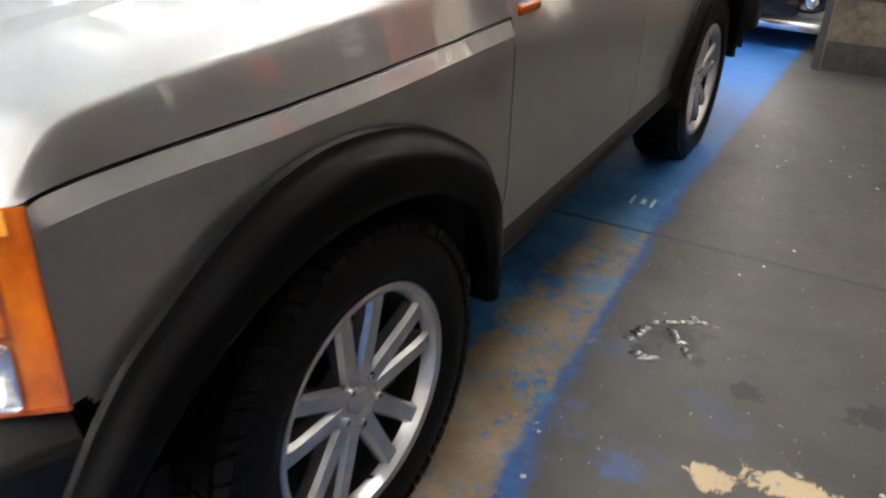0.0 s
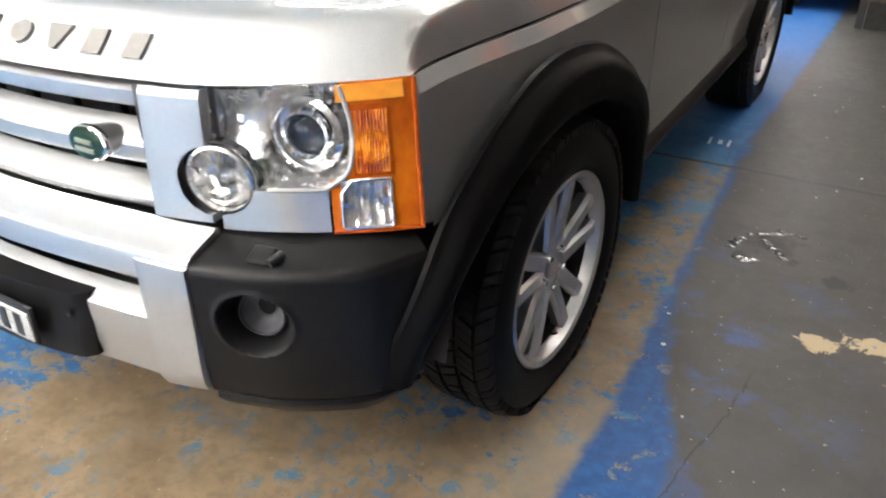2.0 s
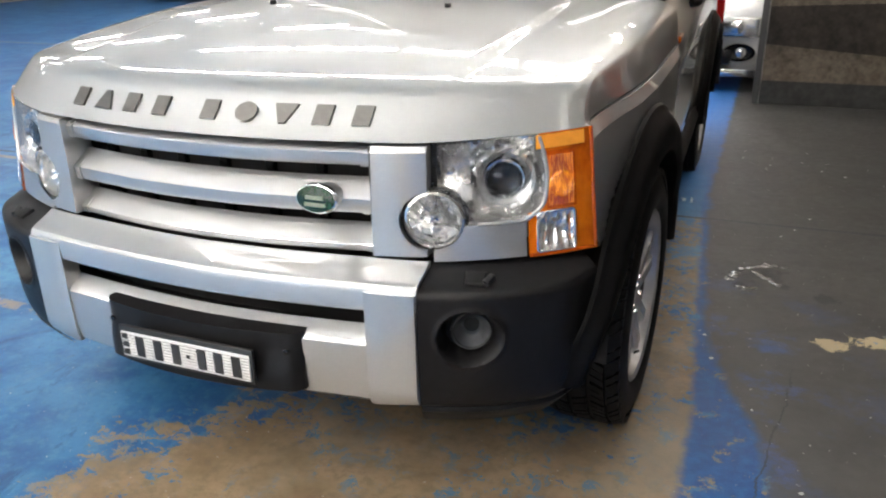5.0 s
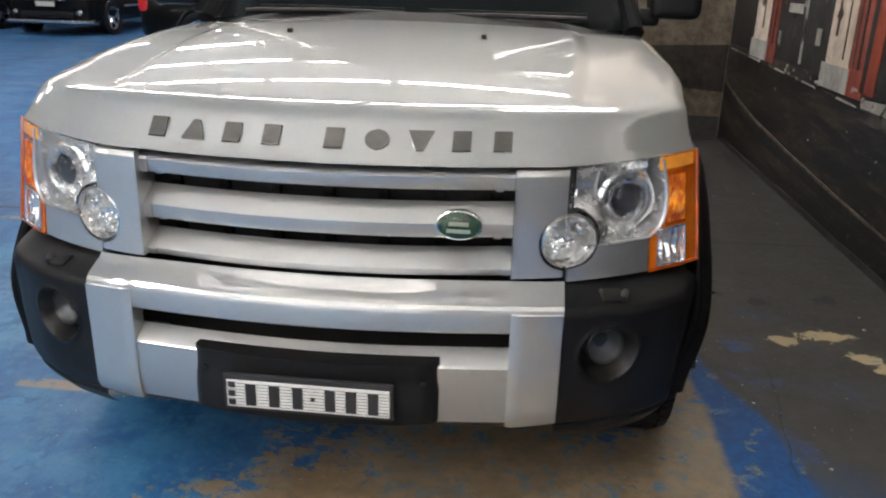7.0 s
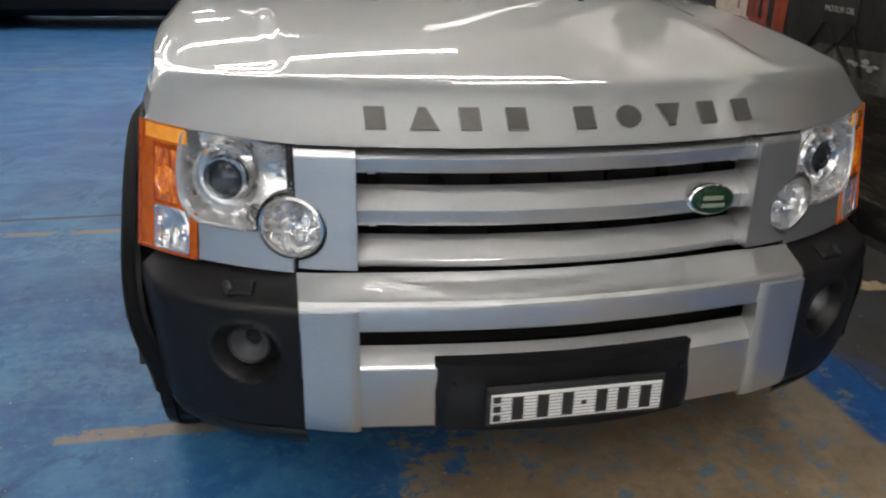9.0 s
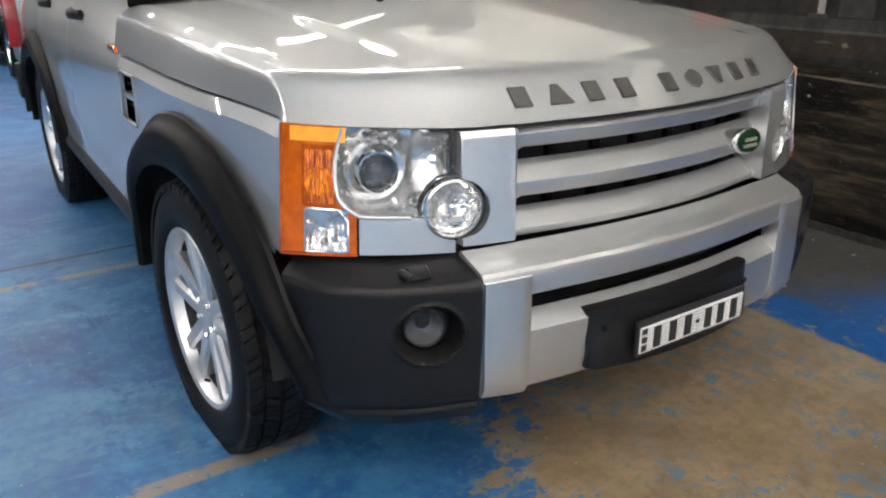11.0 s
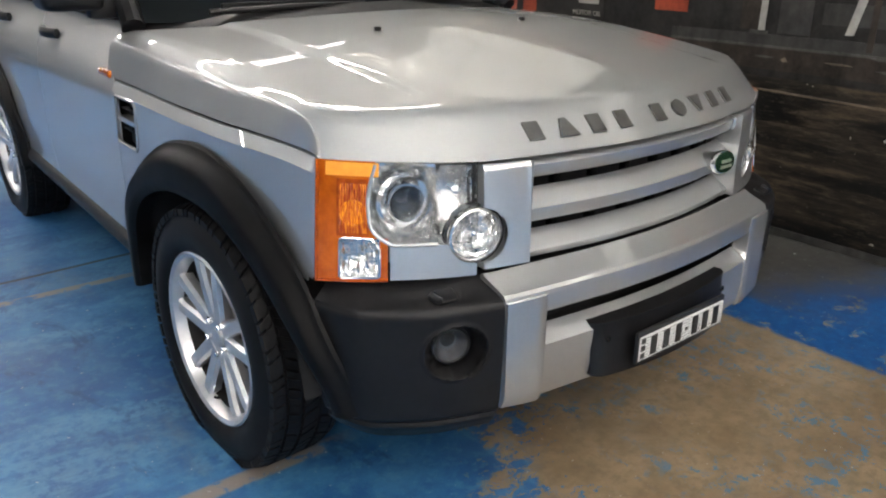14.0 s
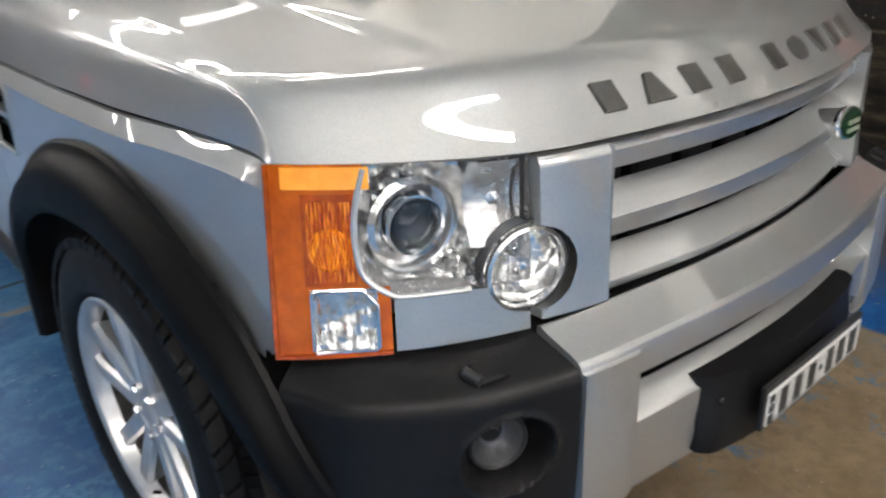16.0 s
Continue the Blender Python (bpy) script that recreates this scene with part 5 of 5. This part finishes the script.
part("rear_bumper", box(-0.90, 0.90, 3.86, 4.0, 0.38, 0.62, 0.03), BLACK_PLASTIC, car)
for s in (-1, 1):
    part("tail_lamp", box(s * 0.86 - 0.05, s * 0.86 + 0.03, 3.86, 3.945, 0.72, 1.10, 0.01), RED_LENS, car)
# mirrors
for s in (False, True):
    f = flip if s else (lambda b: b)
    m = part("wing_mirror", f(box(0.885, 1.075, 0.70, 0.86, 1.195, 1.40, 0.04, seg=4)), BLACK_PLASTIC, car, "large black wing mirror")
    part("arm", f(box(0.80, 0.93, 0.75, 0.81, 1.165, 1.235, 0.02)), BLACK_PLASTIC, m)
    part("mirror_glass", f(box(0.90, 1.06, 0.857, 0.8635, 1.215, 1.38, 0.003)), CHROME, m)
both("mirror_base", plate([(0.655, 1.02), (0.90, 1.145), (0.93, 1.26), (0.80, 1.21), (0.655, 1.13)], lambda y, z, d: Vector((side_x(y, z) - 0.008 - 0.25 * max(0.0, z - 1.16) - d, y, z)), 0.02), BLACK_PLASTIC, car, "black sail panel under the mirror")
# wipers and washer jets
for x0, x1 in ((-0.62, -0.02), (0.02, 0.64)):
    w = part("wiper", tube([(x0, 0.535, 1.19), ((x0 + x1) / 2, 0.50, 1.20), (x1, 0.53, 1.195)], 0.010, 8), BLACK_PLASTIC, car)
    part("blade", box(x0 + 0.05, x1, 0.545, 0.555, 1.195, 1.215, 0.003), RUBBER, w)
for s in (-1, 1):
    part("washer_jet", box(s * 0.304 - 0.008, s * 0.304 + 0.008, 0.032, 0.050, 1.150, 1.167, 0.004), BLACK_PLASTIC, car)


# wheels
def wheel(x, y, steer=0.0):
    """A tyre with tread blocks and a five twin-spoke alloy rim, facing +x."""
    hub = empty("wheel")
    R = 0.405
    prof = [(0.258, 0.085), (0.264, 0.100), (0.276, 0.108), (0.288, 0.116), (0.312, 0.121), (0.340, 0.118), (0.362, 0.110), (R - 0.010, 0.096), (R - 0.009, 0.0),
            (R - 0.010, -0.096), (0.362, -0.110), (0.312, -0.124), (0.280, -0.116), (0.258, -0.085)]
    tyre = part("tyre", lathe(prof, 72), RUBBER, hub, "black all-terrain tyre")
    bm = bmesh.new()
    n = 92
    for row, (xc, wd, sh) in enumerate(((-0.095, 0.032, 0), (-0.053, 0.038, 0.5), (0.0, 0.044, 0.2), (0.053, 0.038, 0.6), (0.095, 0.032, 0.1))):
        for k in range(n):
            a = (k + sh + 0.12 * math.sin(k * 2.1 + row)) / n * 2 * math.pi
            l = 2 * math.pi / n * 0.42
            skew = 0.012 * (1 if row % 2 else -1)
            drop = 0.008 if abs(xc) > 0.09 else 0.0
            vs = []
            for rr in (R - 0.014 - drop, R - drop * 0.25):
                for q, e in ((-1, -1), (1, -1), (1, 1), (-1, 1)):
                    xx = xc + e * wd / 2 * (0.96 if rr > R - 0.012 else 1)
                    r2 = rr - (0.010 if abs(xx) > 0.105 else 0)
                    ang = a + q * l * (0.95 if rr > R - 0.012 else 1) + skew * e * 2
                    vs.append(bm.verts.new((xx, r2 * math.cos(ang), r2 * math.sin(ang))))
            for fc in ((0, 1, 5, 4), (1, 2, 6, 5), (2, 3, 7, 6), (3, 0, 4, 7), (4, 5, 6, 7)):
                bm.faces.new([vs[i] for i in fc])
    for v in bm.verts:
        v.co.z = max(v.co.z, -0.362)
    for v in tyre.data.vertices:
        v.co.z = max(v.co.z, -0.362)
    tagged(part("tread", bm, RUBBER, tyre, smooth=0), kind="stuff")
    rim = part("rim", lathe([(0.263, 0.098), (0.268, 0.106), (0.262, 0.110), (0.250, 0.104), (0.242, 0.086), (0.238, 0.070)], 72), ALLOY, hub, "silver alloy rim with five twin spokes")
    part("barrel", lathe([(0.238, 0.071), (0.232, 0.02), (0.232, -0.08), (0.248, -0.09), (0.26, -0.085)], 48), BRAKE, rim, "dark inner barrel")
    for k in range(5):
        for s in (-1, 1):
            base = 2 * math.pi * k / 5 + math.pi / 2
            rings = []
            for t in span(0, 1, 7):
                r = 0.052 + 0.196 * t
                off = s * (0.0175 + 0.040 * t)
                hw = 0.0265 - 0.005 * t + 0.007 * smooth(t, 0.8, 1.0)
                d = Vector((0, math.cos(base), math.sin(base)))
                e = Vector((0, -math.sin(base), math.cos(base)))
                xf = 0.078 + 0.016 * t - 0.006 * smooth(t, 0.8, 1)
                rings.append([d * r + e * (off - hw) + Vector((xf - 0.012, 0, 0)), d * r + e * (off - hw * 0.7) + Vector((xf, 0, 0)), d * r + e * (off + hw * 0.7) + Vector((xf, 0, 0)),
                              d * r + e * (off + hw) + Vector((xf - 0.012, 0, 0)), d * r + e * (off + hw * 0.8) + Vector((xf - 0.04, 0, 0)), d * r + e * (off - hw * 0.8) + Vector((xf - 0.04, 0, 0))])
            part("spoke", loft(rings), ALLOY, rim)
    part("hub_disc", lathe([(0.0, 0.066), (0.034, 0.068), (0.060, 0.078), (0.078, 0.076), (0.080, 0.05), (0.078, 0.02)], 40), ALLOY, rim)
    part("centre_cap", lathe([(0.0, 0.082), (0.024, 0.081), (0.030, 0.076), (0.031, 0.064)], 32), ALLOY, rim)
    for k in range(5):
        a = 2 * math.pi * (k + 0.5) / 5 + math.pi / 2
        part("wheel_nut", lathe([(0.0, 0.090), (0.008, 0.089), (0.010, 0.084), (0.010, 0.066)], 6, pose(0, 0.056 * math.cos(a), 0.056 * math.sin(a))), CHROME, rim)
    part("valve", tube([(0.09, 0.0, -0.205), (0.105, 0.0, -0.195)], 0.004, 6), RUBBER, rim)
    part("brake_disc", lathe([(0.05, 0.0), (0.155, 0.0), (0.155, -0.02), (0.05, -0.02)], 40), BRAKE, hub)
    part("caliper", box(0.0, 0.05, 0.09, 0.17, -0.07, 0.09, 0.01), BRAKE, hub)
    part("back_plate", lathe([(0.0, -0.03), (0.205, -0.03)], 32), DARK_VOID, hub)
    return hub


first = wheel(0, 0)
first.parent = car
first.matrix_basis = pose(0.836, 0.042, 0.312, 0, 0, -1.5)
for x, y, turn in ((-0.832, 0.036, 181.5), (0.768, 2.90, 0), (-0.768, 2.90, 180)):
    copy_thing(first, pose(x, y, 0.312, 0, 0, turn))


# ---- other parked cars ----
def car_paint(name, colour, metal=0.3, coat=0.5):
    return plain(name, colour, 0.3, metal=metal, coat=coat, grain=200, vary=0.1, spec=0.5 * coat)


def small_wheel(parent, x, y, out, r=0.32):
    hub = empty("wheel", pose(x, y, r, 0, 0, 0 if out > 0 else 180))
    hub.parent = parent
    k = r / 0.32
    prof = [(0.205 * k, 0.07), (0.215 * k, 0.088), (0.25 * k, 0.102), (0.29 * k, 0.098), (r, 0.07), (r, -0.07), (0.25 * k, -0.10), (0.205 * k, -0.07)]
    part("tyre", lathe(prof, 40), RUBBER, hub)
    rim = part("rim", lathe([(0.206 * k, 0.078), (0.212 * k, 0.086), (0.198 * k, 0.084), (0.188 * k, 0.05), (0.186 * k, -0.05)], 40), CHROME, hub, "bright alloy rim")
    for i in range(5):
        a = 2 * math.pi * i / 5 + 0.3
        d, e = Vector((0, math.cos(a), math.sin(a))), Vector((0, -math.sin(a), math.cos(a)))
        rings = [[d * rr * k + e * w * q + Vector((xf - dp, 0, 0)) for q, dp in ((-1, 0.012), (-0.6, 0), (0.6, 0), (1, 0.012), (0.7, 0.03), (-0.7, 0.03))]
                 for rr, w, xf in ((0.02, 0.030, 0.055), (0.09, 0.024, 0.062), (0.197, 0.034, 0.078))]
        part("spoke", loft(rings), CHROME, rim)
    part("hub_cap", lathe([(0.0, 0.068), (0.03, 0.066), (0.034, 0.05)], 20), CHROME, rim)
    part("brake_disc", lathe([(0.0, 0.0), (0.15 * k, 0.0)], 24), BRAKE, hub)


def parked_car(label, m, paint, length, width, height, belt, nose, lift=0.2, suv=False, bright_trim=True, axles=None, tyre=0.32):
    """A plain car, its front at the origin looking along -y."""
    ob = empty("parked_car", m)
    tagged(ob, label, "car", "parked cars")
    hw = width / 2
    # lower body: rounded sections from nose to tail
    stations = [(0.0, 0.80, 0.30, nose - 0.10), (0.06, 0.90, 0.22, nose - 0.02), (0.25, 0.97, lift, nose + 0.02), (0.9, 1.0, lift, nose + 0.09), (1.25, 1.0, lift, belt - 0.02),
                (length * 0.5, 1.0, lift, belt), (length - 0.5, 0.98, lift, belt + 0.02), (length - 0.12, 0.93, lift + 0.05, belt), (length, 0.84, lift + 0.12, belt - 0.06)]
    rings = []
    for y, w, z0, z1 in stations:
        ring = []
        for px, pz in ((-0.86, 0.0), (-0.98, 0.12), (-1.0, 0.5), (-0.97, 0.80), (-0.90, 0.94), (-0.74, 1.0), (-0.3, 1.02), (0.3, 1.02), (0.74, 1.0), (0.90, 0.94), (0.97, 0.80), (1.0, 0.5), (0.98, 0.12), (0.86, 0.0)):
            ring.append(Vector((px * hw * w, y + 0.10 * (px * px) * (1 if y < 0.3 else 0), z0 + (z1 - z0) * pz)))
        rings.append(ring)
    bm = loft(rings)
    part("body", bm, paint, ob, smooth=45)
    # cabin
    ya, yb = (1.05, length - 0.15) if suv else (1.25, length - 0.75)
    cab = []
    for y, k, z in ((ya, 0.0, belt - 0.03), (ya + 0.75, 1.0, height - 0.03), (length * 0.55, 1.0, height), (yb - (0.25 if suv else 0.6), 0.98, height - 0.04), (yb, 0.0 if not suv else 0.3, belt + (0.0 if not suv else 0.1))):
        zt = max(z, belt + 0.005)
        cab.append([Vector((px * hw * (0.94 - 0.16 * (zt - belt) / 0.6 * pk), y, (belt - 0.05) * (1 - pk) + zt * pk)) for px, pk in ((-1, 0), (-0.99, 0.5), (-0.93, 0.93), (-0.8, 1), (0.8, 1), (0.93, 0.93), (0.99, 0.5), (1, 0))])
    part("cabin_glass", loft(cab), TINTED, ob, "dark windows")
    part("roof", box(-hw * 0.70, hw * 0.70, ya + 0.8, yb - (0.3 if suv else 0.65), height - 0.03, height + 0.012, 0.01), paint, ob)
    # front: grille, lamps, bumper, plate
    part("grille", box(-0.42, 0.42, -0.012, 0.06, nose - 0.30, nose - 0.12, 0.02), GLOSS_BLACK, ob)
    if bright_trim:
        for z in (nose - 0.30, nose - 0.20, nose - 0.12):
            part("grille_bar", box(-0.43, 0.43, -0.022, 0.0, z - 0.009, z + 0.009, 0.004), CHROME, ob)
    part("lower_intake", box(-0.55, 0.55, -0.008, 0.08, lift + 0.08, lift + 0.22, 0.03), GLOSS_BLACK, ob)
    part("spoiler", box(-hw * 0.90, hw * 0.90, -0.03, 0.30, lift - 0.02, lift + 0.05, 0.02), BLACK_PLASTIC if not bright_trim else CHROME, ob)
    part("plate", box(-0.19, 0.19, -0.03, -0.01, nose - 0.42, nose - 0.33, 0.003), PLATE_WHITE, ob, "plain pale plate")
    for s in (-1, 1):
        lamp = part("headlamp", box(s * hw * 0.70 - 0.17, s * hw * 0.70 + 0.17, 0.03, 0.30, nose - 0.26, nose - 0.08, 0.04, seg=3), REFLECTOR, ob, "clear headlamp")
        part("inner_lamp", lathe([(0.0, 0.03), (0.05, 0.02), (0.06, 0.0)], 20, pose(s * hw * 0.66, 0.03, nose - 0.17, 0, 0, -90)), CHROME, lamp)
        fr = part("fog_recess", lathe([(0.11, 0.012), (0.10, 0.02), (0.085, -0.01), (0.0, -0.03)], 24, pose(s * hw * 0.70, 0.035, lift + 0.19, 0, 0, -90) @ Matrix.Diagonal((1, 1.3, 0.75, 1))), GLOSS_BLACK, ob)
        part("fog_lens", lathe([(0.045, 0.01), (0.03, 0.02), (0.0, 0.022)], 20, pose(s * hw * 0.72, 0.035, lift + 0.19, 0, 0, -90)), REFLECTOR, fr)
        part("tail_lamp", box(s * hw * 0.82 - 0.10, s * hw * 0.82 + 0.08, length - 0.16, length - 0.005, belt - 0.30, belt - 0.08, 0.03), RED_LENS, ob)
        part("wing_mirror", box(s * (hw + 0.08) - 0.10, s * (hw + 0.08) + 0.10, ya + 0.35, ya + 0.47, belt + 0.02, belt + 0.17, 0.03), paint, ob)
        part("side_moulding", box(s * hw - 0.012, s * hw + 0.014, 1.3, length - 1.35, lift + 0.27, lift + 0.31, 0.006), CHROME if bright_trim else BLACK_PLASTIC, ob)
        for k in range(2):
            part("door_handle", box(s * hw * 0.985 - 0.02, s * hw * 0.985 + 0.025, 2.0 + 0.95 * k, 2.2 + 0.95 * k, belt - 0.16, belt - 0.125, 0.01), CHROME, ob)
        for y in axles or (0.82, length - 0.88):
            part("arch", lathe([(tyre + 0.035, 0.0), (tyre + 0.05, 0.012), (tyre + 0.035, 0.02), (tyre + 0.015, 0.012)], 36, pose(s * (hw - 0.008), y, tyre + 0.01, 0, 0, 0 if s > 0 else 180)), GLOSS_BLACK, ob)
            small_wheel(ob, s * (hw - 0.085), y, s, 0.33 if suv else tyre)
    return ob


WHITE_PAINT = car_paint("white_paint", (0.62, 0.63, 0.65), 0.1)
BLACK_PAINT = car_paint("black_paint", (0.0035, 0.0036, 0.0042), 0.0, 0.25)
NAVY_PAINT = car_paint("dark_blue_paint", (0.0055, 0.0065, 0.011), 0.0, 0.3)
parked_car("white car with black fog recesses facing the aisle", pose(0.36, 5.48, 0.0), WHITE_PAINT, 3.75, 1.74, 1.46, 0.92, 0.74, 0.16)
parked_car("dark off-road car with a bright grille", pose(-8.95, 12.5, 0.0), BLACK_PAINT, 4.6, 1.84, 1.75, 1.05, 0.98, 0.26, True)
parked_car("dark car parked beside another by the far wall", pose(-11.6, 12.9, 0.0), NAVY_PAINT, 4.6, 1.80, 1.70, 1.02, 0.94, 0.24, True)
parked_car("black car parked side-on with bright five-spoke wheels", pose(-0.18, 10.40, 0.0, 0, 0, 90), BLACK_PAINT, 5.4, 1.92, 1.55, 1.0, 0.78, 0.19, False, False, (0.90, 4.39), 0.36)
